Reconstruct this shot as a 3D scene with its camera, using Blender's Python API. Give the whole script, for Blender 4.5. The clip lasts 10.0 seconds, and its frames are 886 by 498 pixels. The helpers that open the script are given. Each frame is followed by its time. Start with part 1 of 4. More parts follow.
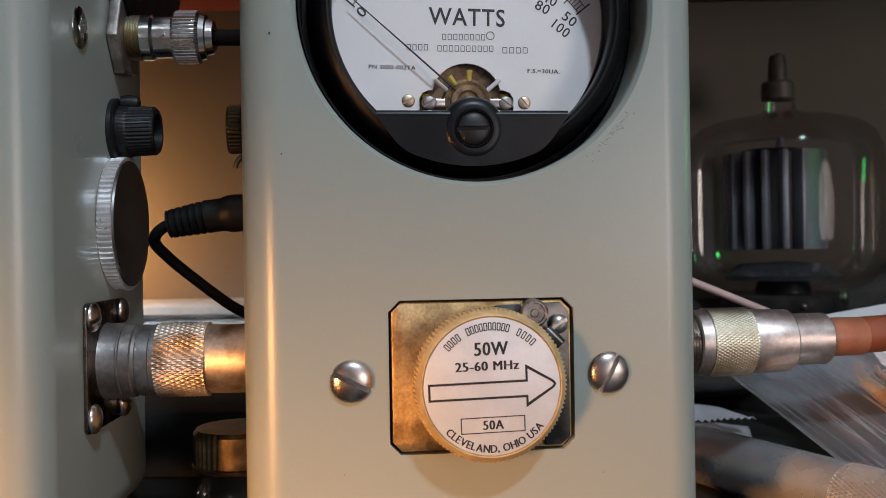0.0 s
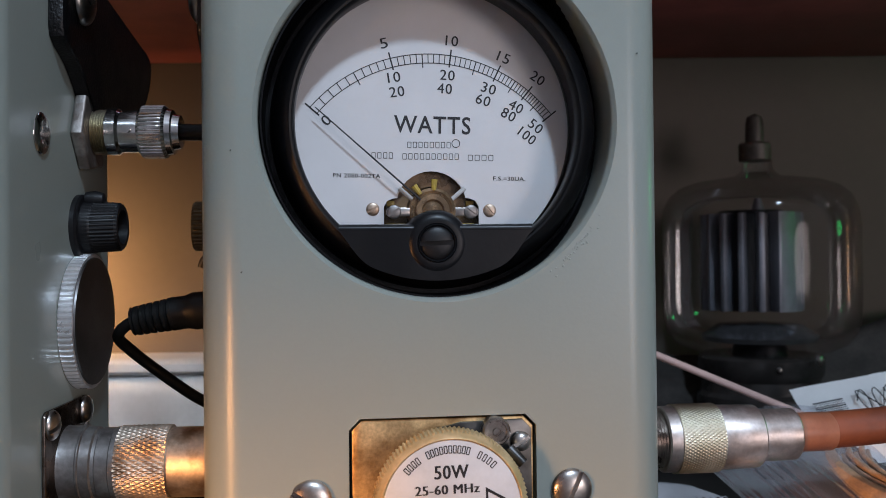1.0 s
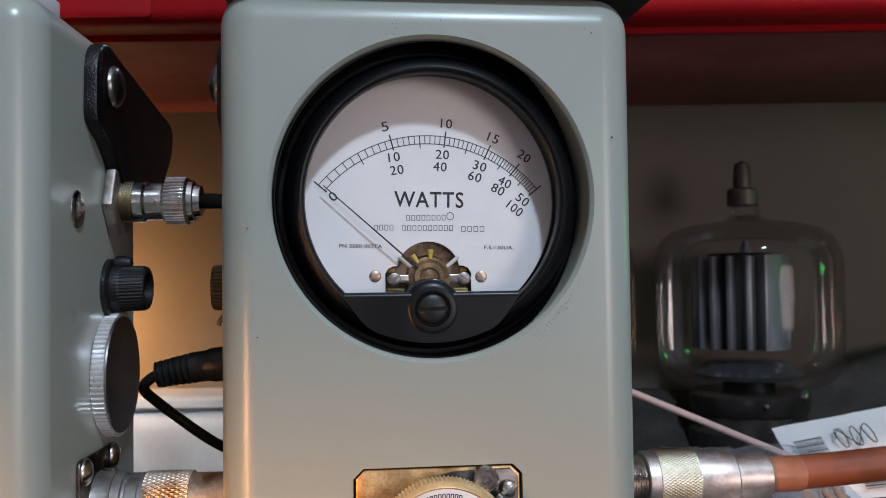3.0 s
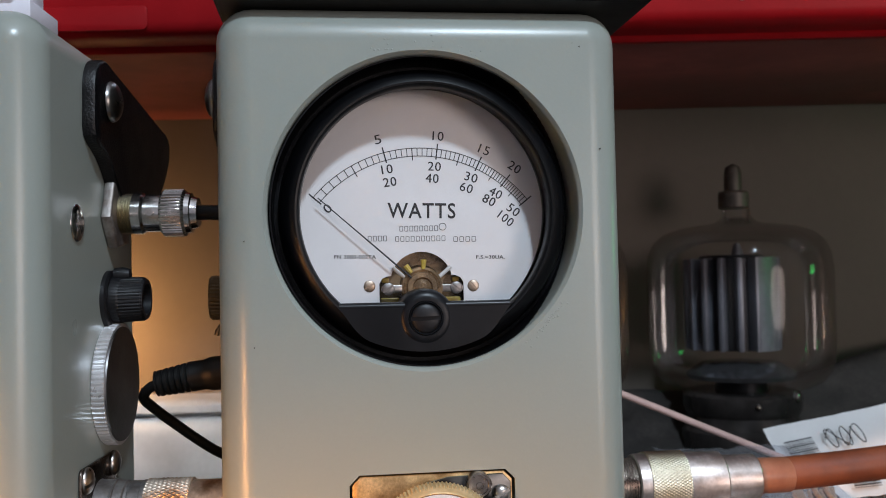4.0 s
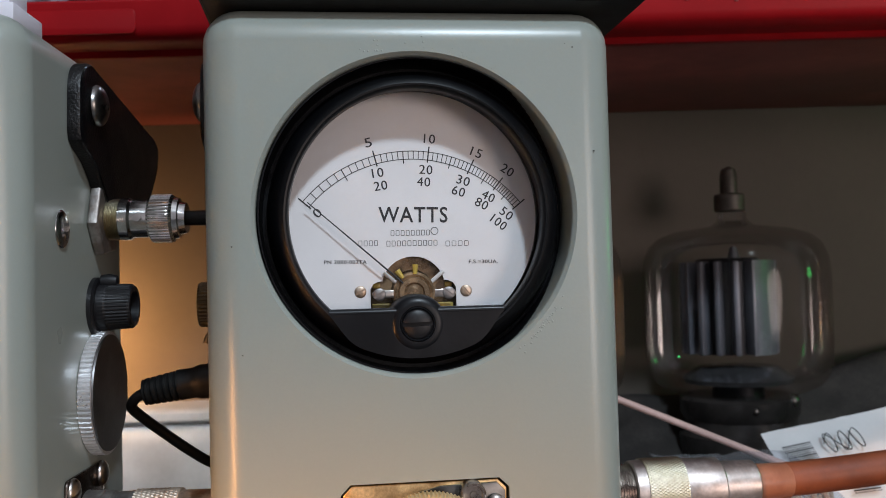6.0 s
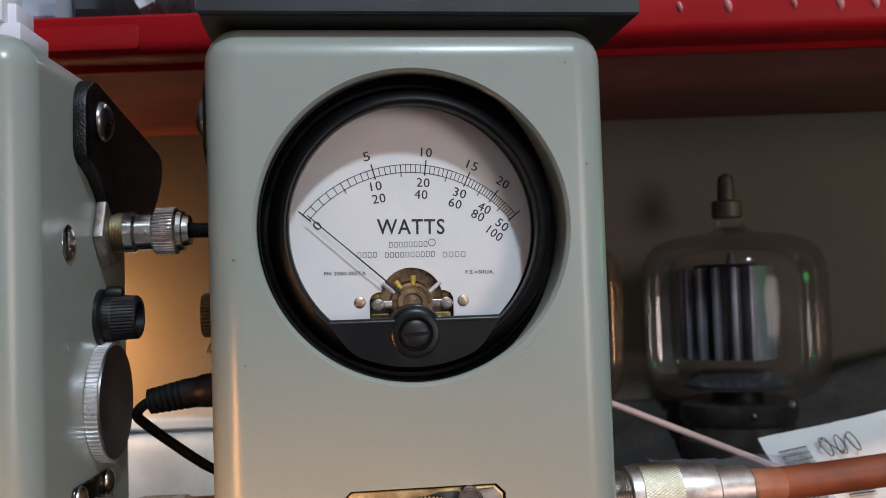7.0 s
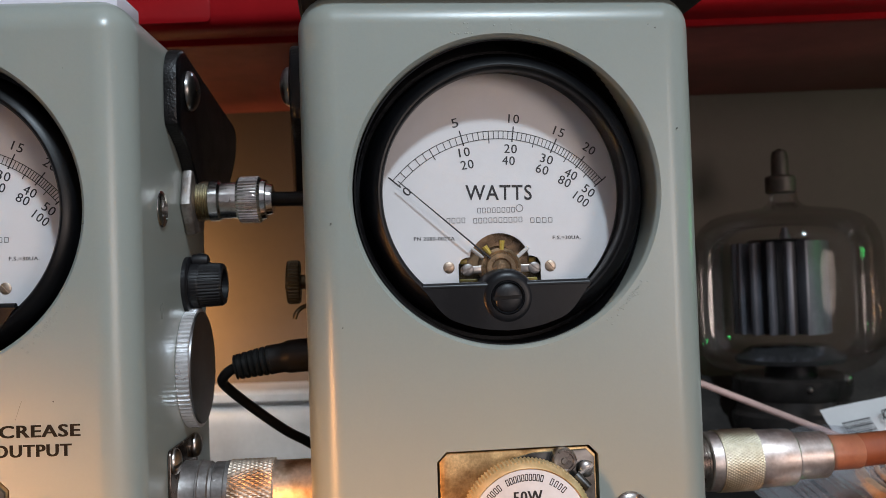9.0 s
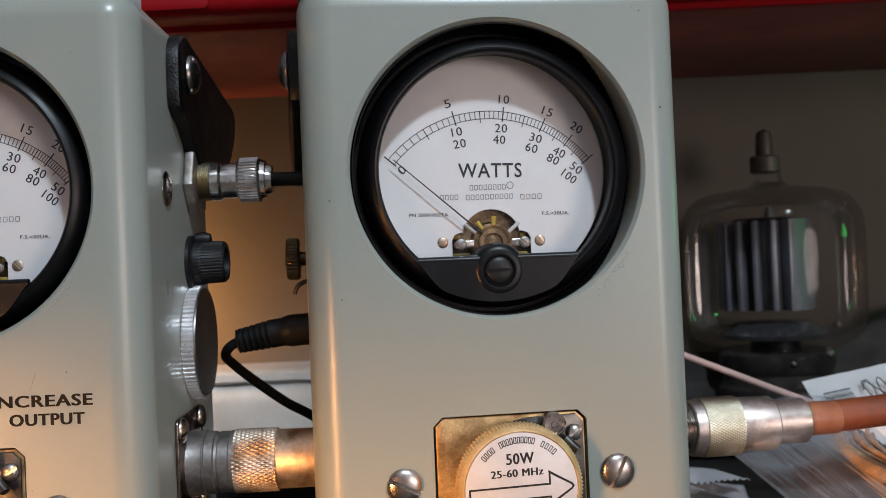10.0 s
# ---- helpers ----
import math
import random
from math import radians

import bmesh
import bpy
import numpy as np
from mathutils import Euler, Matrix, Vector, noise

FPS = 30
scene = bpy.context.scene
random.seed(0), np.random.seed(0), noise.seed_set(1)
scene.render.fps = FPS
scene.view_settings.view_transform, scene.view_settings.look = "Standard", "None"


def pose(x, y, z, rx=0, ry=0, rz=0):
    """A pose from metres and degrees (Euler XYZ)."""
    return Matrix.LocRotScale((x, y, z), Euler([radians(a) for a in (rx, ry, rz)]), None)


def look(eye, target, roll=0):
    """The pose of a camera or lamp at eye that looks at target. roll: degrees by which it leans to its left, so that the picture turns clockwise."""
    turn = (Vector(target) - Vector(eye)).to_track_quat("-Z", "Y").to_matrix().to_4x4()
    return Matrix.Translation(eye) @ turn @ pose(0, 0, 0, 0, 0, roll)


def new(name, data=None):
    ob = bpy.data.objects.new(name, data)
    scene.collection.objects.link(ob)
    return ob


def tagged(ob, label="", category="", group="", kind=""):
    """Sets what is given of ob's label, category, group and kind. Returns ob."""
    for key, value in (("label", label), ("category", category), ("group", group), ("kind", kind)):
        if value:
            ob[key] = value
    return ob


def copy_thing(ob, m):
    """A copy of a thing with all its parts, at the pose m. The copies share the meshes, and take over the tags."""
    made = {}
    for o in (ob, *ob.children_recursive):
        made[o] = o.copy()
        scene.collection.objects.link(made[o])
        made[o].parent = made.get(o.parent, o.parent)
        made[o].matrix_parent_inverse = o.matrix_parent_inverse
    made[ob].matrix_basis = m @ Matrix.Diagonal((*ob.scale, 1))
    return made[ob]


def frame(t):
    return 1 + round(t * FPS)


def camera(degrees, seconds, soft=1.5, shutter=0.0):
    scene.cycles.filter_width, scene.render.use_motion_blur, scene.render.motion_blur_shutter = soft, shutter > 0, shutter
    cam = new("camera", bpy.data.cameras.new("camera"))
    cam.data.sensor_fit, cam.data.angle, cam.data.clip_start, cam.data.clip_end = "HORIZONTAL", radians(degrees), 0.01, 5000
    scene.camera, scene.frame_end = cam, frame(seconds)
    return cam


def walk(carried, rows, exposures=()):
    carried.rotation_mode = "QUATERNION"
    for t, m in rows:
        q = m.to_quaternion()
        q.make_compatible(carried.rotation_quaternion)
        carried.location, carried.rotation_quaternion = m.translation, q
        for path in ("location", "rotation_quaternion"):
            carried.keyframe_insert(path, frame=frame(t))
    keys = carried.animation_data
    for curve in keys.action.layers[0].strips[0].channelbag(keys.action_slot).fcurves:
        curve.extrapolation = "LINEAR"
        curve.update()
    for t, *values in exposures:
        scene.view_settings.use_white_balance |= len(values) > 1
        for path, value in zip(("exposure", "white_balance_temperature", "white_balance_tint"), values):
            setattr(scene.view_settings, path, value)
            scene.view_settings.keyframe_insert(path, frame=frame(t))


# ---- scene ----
cam = camera(51.5, 10.0, 0.7)
cam.data.dof.use_dof, cam.data.dof.focus_distance, cam.data.dof.aperture_fstop = True, 0.231, 28.0
PATH = [
    (0, (-0.03288, -0.20516, 0.06998), (0.2057, 1.7806, 0.0685), -0.890),
    (0.5, (-0.03042, -0.20302, 0.07445), (0.2207, 1.7812, 0.0758), -0.833),
    (1, (-0.02633, -0.20472, 0.09375), (0.2349, 1.7780, 0.1153), -0.584),
    (1.5, (-0.02967, -0.21815, 0.10481), (0.2344, 1.7637, 0.1569), -0.480),
    (2, (-0.02895, -0.22474, 0.10526), (0.2325, 1.7570, 0.1702), -0.302),
    (2.5, (-0.02943, -0.22864, 0.10431), (0.2281, 1.7536, 0.1701), -0.325),
    (2.7, (-0.02680, -0.22750, 0.10460), (0.2215, 1.7550, 0.1681), -0.430),
    (3.8, (-0.02480, -0.23430, 0.10770), (0.2180, 1.7500, 0.1680), -1.220),
    (4, (-0.02489, -0.23415, 0.10819), (0.2215, 1.7497, 0.1678), -1.228),
    (4.5, (-0.02571, -0.23147, 0.10838), (0.2231, 1.7521, 0.1679), -1.375),
    (5, (-0.02518, -0.23100, 0.10870), (0.2286, 1.7519, 0.1696), -1.469),
    (5.5, (-0.02417, -0.23004, 0.10845), (0.2325, 1.7523, 0.1747), -1.522),
    (5.7, (-0.02395, -0.22975, 0.10820), (0.2320, 1.7526, 0.1762), -1.540),
    (6.8, (-0.02130, -0.23440, 0.10850), (0.2262, 1.7487, 0.1860), -1.700),
    (7, (-0.02192, -0.23609, 0.10981), (0.2232, 1.7472, 0.1894), -1.886),
    (7.5, (-0.02925, -0.23774, 0.10883), (0.2003, 1.7479, 0.1776), -2.095),
    (8, (-0.03719, -0.24150, 0.10754), (0.1816, 1.7456, 0.1678), -2.105),
    (8.5, (-0.03282, -0.24163, 0.10676), (0.1784, 1.7464, 0.1612), -2.115),
    (9, (-0.04253, -0.23609, 0.10449), (0.1692, 1.7520, 0.1565), -1.950),
    (9.5, (-0.04574, -0.23934, 0.10420), (0.1749, 1.7479, 0.1504), -1.899),
    (10, (-0.04443, -0.24694, 0.10093), (0.1835, 1.7399, 0.1245), -2.427),
]
walk(cam, [(t, look(eye, target, roll)) for t, eye, target, roll in PATH], ((0.0, -0.24, 6800, 10), (0.5, -0.30, 6500, 10), (1.0, -0.31, 6250, 10), (1.5, -0.12, 6250, 10), (2.0, -0.05, 6250, 10), (2.5, 0.0, 6350, 10), (4.0, 0.0, 6750, 10), (7.5, -0.02, 6900, 10), (10.0, -0.02, 6950, 10)))

# ---- light ----
world = bpy.data.worlds.new("room_air")
scene.world = world
world.use_nodes = True
world.node_tree.nodes["Background"].inputs[0].default_value = (0.62, 0.55, 0.55, 1)
world.node_tree.nodes["Background"].inputs[1].default_value = 0.05


def lamp(name, place, target, watts, size, colour, spread=180.0):
    data = bpy.data.lights.new(name, "AREA")
    data.shape, data.size, data.energy, data.color = "DISK", size, watts, colour
    data.spread = radians(spread)
    ob = new(name, data)
    ob.matrix_world = look(place, target)
    return ob


bulb_light = bpy.data.lights.new("room_lamp", "POINT")
bulb_light.shadow_soft_size, bulb_light.energy, bulb_light.color = 0.042, 26.0, (0.76, 0.95, 1.15)
new("room_lamp", bulb_light).location = (0.180, -0.74, 0.86)
# Added soft fill, low on the right; its source is not known.
lamp("side_fill", (0.82, -1.40, 0.14), (-0.02, 0, 0.1), 6.4, 0.55, (1.0, 0.86, 0.835))
lamp("bench_lamp", (-0.40, -0.42, 0.020), (-0.045, 0.0, -0.116), 0.76, 0.08, (1.0, 0.45, 0.15), 42.0)
lamp("back_lamp", (-0.200, 0.260, 0.080), (-0.168, 0.325, 0.078), 0.22, 0.03, (1.0, 0.54, 0.21), 140.0)
# Added fill, hidden behind the left meter, to brighten the pale tub.
lamp("tub_fill", (-0.150, 0.175, 0.100), (-0.080, 0.262, 0.012), 0.019, 0.04, (0.92, 1.0, 1.06), 75.0)


# ---- materials ----
def material(name, colour, rough=0.5, metal=0.0, grain=400.0, grain_amount=0.15, patch=40.0, patch_amount=0.15,
             bump=0.0, bump_scale=900.0, coat=0.0, other=None, wear=(0.45, 0.65), transmission=0.0, specular=0.5, rough_amount=0.12, emission=None, shift=(0.0, 0.0, 0.0)):
    """Paint, metal or plastic with grain, patches of wear (towards the colour other) and fine relief."""
    m = bpy.data.materials.new(name)
    m.use_nodes = True
    n, l = m.node_tree.nodes, m.node_tree.links
    b = n["Principled BSDF"]
    co = n.new("ShaderNodeTexCoord")
    fine, wide, place = n.new("ShaderNodeTexNoise"), n.new("ShaderNodeTexNoise"), n.new("ShaderNodeMapping")
    place.inputs["Location"].default_value = shift
    l.new(co.outputs["Object"], place.inputs["Vector"])
    for t, s, d in ((fine, grain, 3.0), (wide, patch, 5.0)):
        t.inputs["Scale"].default_value, t.inputs["Detail"].default_value = s, d
        l.new(place.outputs[0], t.inputs["Vector"])
    ramp = n.new("ShaderNodeValToRGB")
    ramp.color_ramp.elements[0].position, ramp.color_ramp.elements[1].position = wear
    other = other or [c * (1 - patch_amount) for c in colour]
    ramp.color_ramp.elements[0].color, ramp.color_ramp.elements[1].color = (*other, 1), (*colour, 1)
    l.new(wide.outputs["Fac"], ramp.inputs[0])
    mix = n.new("ShaderNodeMix")
    mix.data_type, mix.blend_type = "RGBA", "MULTIPLY"
    mix.inputs[0].default_value = 1.0
    shade = n.new("ShaderNodeMapRange")
    shade.inputs[3].default_value, shade.inputs[4].default_value = 1 - grain_amount, 1 + grain_amount
    l.new(fine.outputs["Fac"], shade.inputs[0])
    l.new(ramp.outputs[0], mix.inputs[6])
    l.new(shade.outputs[0], mix.inputs[7])
    l.new(mix.outputs[2], b.inputs["Base Color"])
    gloss = n.new("ShaderNodeMapRange")
    gloss.inputs[3].default_value, gloss.inputs[4].default_value = max(0.02, rough - rough_amount), min(1.0, rough + rough_amount)
    l.new(wide.outputs["Fac"], gloss.inputs[0])
    l.new(gloss.outputs[0], b.inputs["Roughness"])
    b.inputs["Metallic"].default_value = metal
    b.inputs["Specular IOR Level"].default_value = specular
    b.inputs["Coat Weight"].default_value = coat
    b.inputs["Transmission Weight"].default_value = transmission
    if emission:
        b.inputs["Emission Color"].default_value, b.inputs["Emission Strength"].default_value = (*emission[:3], 1), emission[3]
    if bump:
        tex, bp = n.new("ShaderNodeTexNoise"), n.new("ShaderNodeBump")
        tex.inputs["Scale"].default_value, tex.inputs["Detail"].default_value = bump_scale, 2.0
        bp.inputs["Strength"].default_value, bp.inputs["Distance"].default_value = bump, 0.0004
        l.new(co.outputs["Object"], tex.inputs["Vector"])
        l.new(tex.outputs["Fac"], bp.inputs["Height"])
        l.new(bp.outputs[0], b.inputs["Normal"])
    return m


def glass_material(name, tint=(1, 1, 1), rough=0.02, gloss=1.0, ior=1.45, haze=0.0):
    m = bpy.data.materials.new(name)
    m.use_nodes = True
    n, l = m.node_tree.nodes, m.node_tree.links
    n.remove(n["Principled BSDF"])
    clear, shine, mix, fres = (n.new("ShaderNodeBsdfTransparent"), n.new("ShaderNodeBsdfGlossy"), n.new("ShaderNodeMixShader"), n.new("ShaderNodeFresnel"))
    clear.inputs[0].default_value = (*tint, 1)
    shine.inputs["Roughness"].default_value = rough
    fres.inputs[0].default_value = ior
    mul = n.new("ShaderNodeMath")
    mul.operation, mul.use_clamp = "MULTIPLY", True
    mul.inputs[1].default_value = gloss
    l.new(fres.outputs[0], mul.inputs[0])
    l.new(mul.outputs[0], mix.inputs[0])
    l.new(clear.outputs[0], mix.inputs[1])
    l.new(shine.outputs[0], mix.inputs[2])
    last = mix
    if haze:
        dull, blend = n.new("ShaderNodeBsdfDiffuse"), n.new("ShaderNodeMixShader")
        dull.inputs[0].default_value = (0.6, 0.62, 0.66, 1)
        blend.inputs[0].default_value = haze
        l.new(mix.outputs[0], blend.inputs[1])
        l.new(dull.outputs[0], blend.inputs[2])
        last = blend
    l.new(last.outputs[0], n["Material Output"].inputs[0])
    return m


PAINT = material("grey_green_enamel", (0.297, 0.332, 0.303), 0.29, grain=1500, grain_amount=0.02, patch=17, patch_amount=0.06, wear=(0.2, 0.85), bump=0.045, bump_scale=1000, rough_amount=0.05, shift=(0.313, 0.171, 0.057))
BLACK = material("black_moulding", (0.006, 0.007, 0.009), 0.36, specular=0.22, grain_amount=0.2, patch=90, patch_amount=0.3, bump=0.04, bump_scale=700)
# Same moulding in two tones: bezel darkened as shaded, bridge lightened as lit.
BLACK_SHADED = material("black_moulding_shaded", (0.0035, 0.0038, 0.0048), 0.36, specular=0.24, grain_amount=0.2, patch=90, patch_amount=0.3, bump=0.04, bump_scale=700)
BLACK_LIT = material("black_moulding_lit", (0.0062, 0.0070, 0.0090), 0.34, specular=0.28, grain_amount=0.2, patch=90, patch_amount=0.3, bump=0.05, bump_scale=900)
BLACK_DULL = material("black_plastic", (0.009, 0.009, 0.011), 0.45, specular=0.4, grain_amount=0.3, patch=120, patch_amount=0.3, bump=0.08, bump_scale=1200)
RUBBER = material("black_rubber", (0.008, 0.0075, 0.0075), 0.48, specular=0.3, grain_amount=0.3, patch=150, patch_amount=0.3, bump=0.08)
LEATHER = material("black_leather", (0.0035, 0.0035, 0.0045), 0.38, specular=0.32, grain=900, grain_amount=0.5, patch=120, patch_amount=0.4, bump=0.5, bump_scale=1500)
DIAL = material("dial_card", (0.80, 0.79, 0.80), 0.5, grain=900, grain_amount=0.02, patch=60, patch_amount=0.04)
INK = material("black_print", (0.012, 0.012, 0.016), 0.5, grain_amount=0.2)
STAMP = material("brown_black_print", (0.022, 0.015, 0.009), 0.6, specular=0.15, grain=1500, grain_amount=0.5, patch=300, patch_amount=0.4)
BRASS = material("tarnished_brass", (0.66, 0.49, 0.26), 0.40, 1.0, grain=1400, grain_amount=0.45, patch=110, other=(0.26, 0.16, 0.07), wear=(0.36, 0.60), bump=0.12, bump_scale=1400)
GOLD = material("gold_anodised_rim", (0.72, 0.54, 0.30), 0.46, 0.35, grain=900, grain_amount=0.15, patch=150, other=(0.58, 0.41, 0.20))
BROWN_BRASS = material("dark_brass", (0.21, 0.16, 0.10), 0.40, 1.0, grain=700, grain_amount=0.3, patch=150, other=(0.10, 0.07, 0.04))
CHROME = material("polished_chrome", (0.84, 0.82, 0.80), 0.19, 1.0, grain=900, grain_amount=0.15, patch=200, other=(0.55, 0.53, 0.51), rough_amount=0.06)
NUT = material("worn_grey_brown_nut", (0.44, 0.41, 0.39), 0.5, 0.9, grain=900, grain_amount=0.3, patch=220, other=(0.27, 0.23, 0.21), bump=0.35, bump_scale=700)
NICKEL = material("worn_nickel", (0.66, 0.62, 0.58), 0.30, 1.0, grain=700, grain_amount=0.2, patch=140, other=(0.30, 0.26, 0.24), wear=(0.38, 0.62), bump=0.05)
SILVER = material("tarnished_silver", (0.64, 0.57, 0.54), 0.42, 0.95, grain=900, grain_amount=0.28, patch=210, other=(0.50, 0.42, 0.38), wear=(0.36, 0.62), bump=0.07)
BRONZE = material("browned_silver_plate", (0.66, 0.55, 0.45), 0.46, 0.9, grain=900, grain_amount=0.3, patch=160, other=(0.36, 0.25, 0.17), wear=(0.36, 0.54), bump=0.10)
PALE_GOLD = material("pale_gold_plate", (0.74, 0.70, 0.58), 0.36, 1.0, grain=800, grain_amount=0.15, patch=120, other=(0.52, 0.46, 0.33))
STEEL_DARK = material("dark_steel", (0.17, 0.165, 0.16), 0.36, 1.0, grain=500, grain_amount=0.25, patch=120, other=(0.08, 0.075, 0.07), bump=0.05)
STEEL_GREY = material("grey_zinc", (0.42, 0.41, 0.40), 0.46, 0.9, grain=900, grain_amount=0.3, patch=160, other=(0.27, 0.25, 0.24), bump=0.12)
FLANGE = material("browned_flange_steel", (0.20, 0.165, 0.145), 0.26, 1.0, grain=700, grain_amount=0.3, patch=130, other=(0.09, 0.065, 0.052), bump=0.10)
DOME = material("grey_satin_rivet", (0.34, 0.33, 0.33), 0.30, 1.0, grain=900, grain_amount=0.2, patch=200, other=(0.20, 0.19, 0.18), rough_amount=0.06)
WHEEL_FACE = material("brushed_grey_face", (0.24, 0.235, 0.235), 0.34, 1.0, grain=1200, grain_amount=0.2, patch=70, other=(0.15, 0.145, 0.145), bump=0.05)
ALU = material("satin_aluminium_label", (0.60, 0.635, 0.68), 0.45, 0.2, grain=1200, grain_amount=0.04, patch=150, patch_amount=0.08)
ALU_RIM = material("bright_aluminium", (0.88, 0.88, 0.90), 0.32, 0.7, grain=800, grain_amount=0.1, patch=200, patch_amount=0.15)
GLASS = glass_material("meter_glass", (0.99, 0.99, 0.99), 0.01, 0.7)
TUBE_GLASS = glass_material("bulb_glass", (0.93, 0.925, 0.92), 0.05, 0.50, haze=0.002)
BAG = glass_material("clear_bag_film", (0.86, 0.87, 0.93), 0.24, 1.0, haze=0.12)
ROD = material("polished_steel_tube", (0.84, 0.84, 0.86), 0.27, 0.68, grain=1300, grain_amount=0.10, patch=45, other=(0.66, 0.66, 0.67), bump=0.03, rough_amount=0.04)
CAP = material("oxidised_grey_cap", (0.13, 0.112, 0.097), 0.5, 0.4, grain=500, grain_amount=0.2, patch=200, patch_amount=0.4)
LID = glass_material("clear_lid", (0.80, 0.82, 0.90), 0.10, 1.5)
ANODE = material("grey_anode", (0.030, 0.030, 0.034), 0.40, 0.8, grain_amount=0.2, patch=60, patch_amount=0.3)
FIN = material("bright_fin", (0.22, 0.225, 0.26), 0.42, 0.5, grain_amount=0.2, patch=60, patch_amount=0.2)
RED = material("red_plastic", (0.36, 0.007, 0.011), 0.40, specular=0.11, grain=500, grain_amount=0.06, patch=30, patch_amount=0.15, bump=0.06, bump_scale=500)
WHITE_PLASTIC = material("white_plastic", (0.72, 0.72, 0.80), 0.45, grain_amount=0.04, patch=60, patch_amount=0.06)
GREY_PLASTIC = material("pale_grey_plastic", (0.72, 0.72, 0.73), 0.5, grain_amount=0.05, patch=25, patch_amount=0.2)
SHELF = material("brown_board", (0.38, 0.095, 0.085), 0.6, grain=120, grain_amount=0.2, patch=12, patch_amount=0.35, bump=0.1, bump_scale=200)
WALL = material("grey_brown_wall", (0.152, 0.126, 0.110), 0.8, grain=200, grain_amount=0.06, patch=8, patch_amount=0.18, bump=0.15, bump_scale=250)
ROOM = material("room_paint", (0.72, 0.66, 0.66), 0.9, grain=20, grain_amount=0.05, patch=2, patch_amount=0.12)
BENCH = material("dark_bench_top", (0.035, 0.030, 0.028), 0.5, grain=150, grain_amount=0.3, patch=14, patch_amount=0.4, bump=0.1, bump_scale=300)
COAX = material("brown_coax_jacket", (0.27, 0.072, 0.027), 0.50, grain=500, grain_amount=0.12, patch=45, other=(0.17, 0.045, 0.019))
SHRINK = material("clear_shrink_over_brown", (0.42, 0.17, 0.095), 0.38, grain=700, grain_amount=0.12, patch=90, other=(0.33, 0.12, 0.065), bump=0.05)
PINK = material("pink_wire_jacket", (0.62, 0.42, 0.38), 0.5, grain_amount=0.08, patch=60)
PAPER = material("white_label_paper", (0.76, 0.76, 0.76), 0.55, grain=600, grain_amount=0.03, patch=40, patch_amount=0.06)
GREY_STRIP = material("grey_white_strip", (0.30, 0.31, 0.33), 0.55, grain=600, grain_amount=0.05, patch=60, patch_amount=0.2)
YELLOW = material("yellow_varnish", (0.60, 0.44, 0.08), 0.35, grain_amount=0.2, patch=250, patch_amount=0.4)
WHITE_ENAMEL = material("white_sleeve", (0.75, 0.75, 0.74), 0.4, grain_amount=0.05)
AMBER = material("brown_lacquer", (0.38, 0.25, 0.14), 0.28, 0.4, grain_amount=0.3, patch=250, patch_amount=0.5)
GETTER = material("silvered_getter", (0.30, 0.30, 0.32), 0.22, 0.85, grain_amount=0.1, patch=60, patch_amount=0.25)
BAKELITE = material("dark_brown_bakelite", (0.038, 0.033, 0.031), 0.22, grain_amount=0.2, patch=70, patch_amount=0.4)
LED = material("green_indicator", (0.02, 0.4, 0.08), 0.4, emission=(0.05, 1.0, 0.22, 12.0))
CHIP = material("bare_metal_chip", (0.05, 0.045, 0.04), 0.6, grain_amount=0.3)


# ---- mesh helpers ----
def mesh_of(bm, name, material_, sharp=32.0):
    me = bpy.data.meshes.new(name)
    bmesh.ops.recalc_face_normals(bm, faces=bm.faces[:])
    for f in bm.faces:
        f.smooth = True
    bm.to_mesh(me)
    bm.free()
    me.set_sharp_from_angle(angle=radians(sharp))
    me.materials.append(material_)
    return me


def part(name, bm, material_, parent=None, label="", m=None, sharp=32.0):
    ob = new(name, mesh_of(bm, name, material_, sharp))
    if m is not None:
        ob.matrix_basis = m
    if parent is not None:
        ob.parent = parent
    return tagged(ob, label)


def thing(name, m, label, category, group="", kind=""):
    ob = new(name)
    ob.empty_display_size = 0.02
    ob.matrix_basis = m
    return tagged(ob, label, category, group, kind)


AXIS = {"x": Matrix(((1, 0, 0), (0, 1, 0), (0, 0, 1))), "y": Matrix(((0, 1, 0), (1, 0, 0), (0, 0, 1))), "z": Matrix(((0, 0, 1), (0, 1, 0), (1, 0, 0)))}


def lathe(profile, at=(0, 0, 0), axis="x", seg=64, ripple=None, start=0.0, sweep=360.0):
    """A turned body. profile: (distance along the axis, radius); ripple(i, j): what is added to the radius."""
    bm = bmesh.new()
    rows, turn, full = [], AXIS[axis], sweep >= 360
    for j, (h, r) in enumerate(profile):
        if r <= 1e-9:
            rows.append([bm.verts.new(Vector(at) + turn @ Vector((h, 0, 0)))])
            continue
        row = []
        for i in range(seg if full else seg + 1):
            a = radians(start + sweep * i / seg)
            q = r + (ripple(i, j) if ripple else 0.0)
            row.append(bm.verts.new(Vector(at) + turn @ Vector((h, q * math.cos(a), q * math.sin(a)))))
        rows.append(row)
    for a, b in zip(rows, rows[1:]):
        for i in range(seg):
            k = (i + 1) % seg if full else i + 1
            q = [a[i % len(a)] if len(a) > 1 else a[0], a[k] if len(a) > 1 else a[0], b[k] if len(b) > 1 else b[0], b[i] if len(b) > 1 else b[0]]
            q = list(dict.fromkeys(q))
            if len(q) > 2:
                bm.faces.new(q)
    return bm


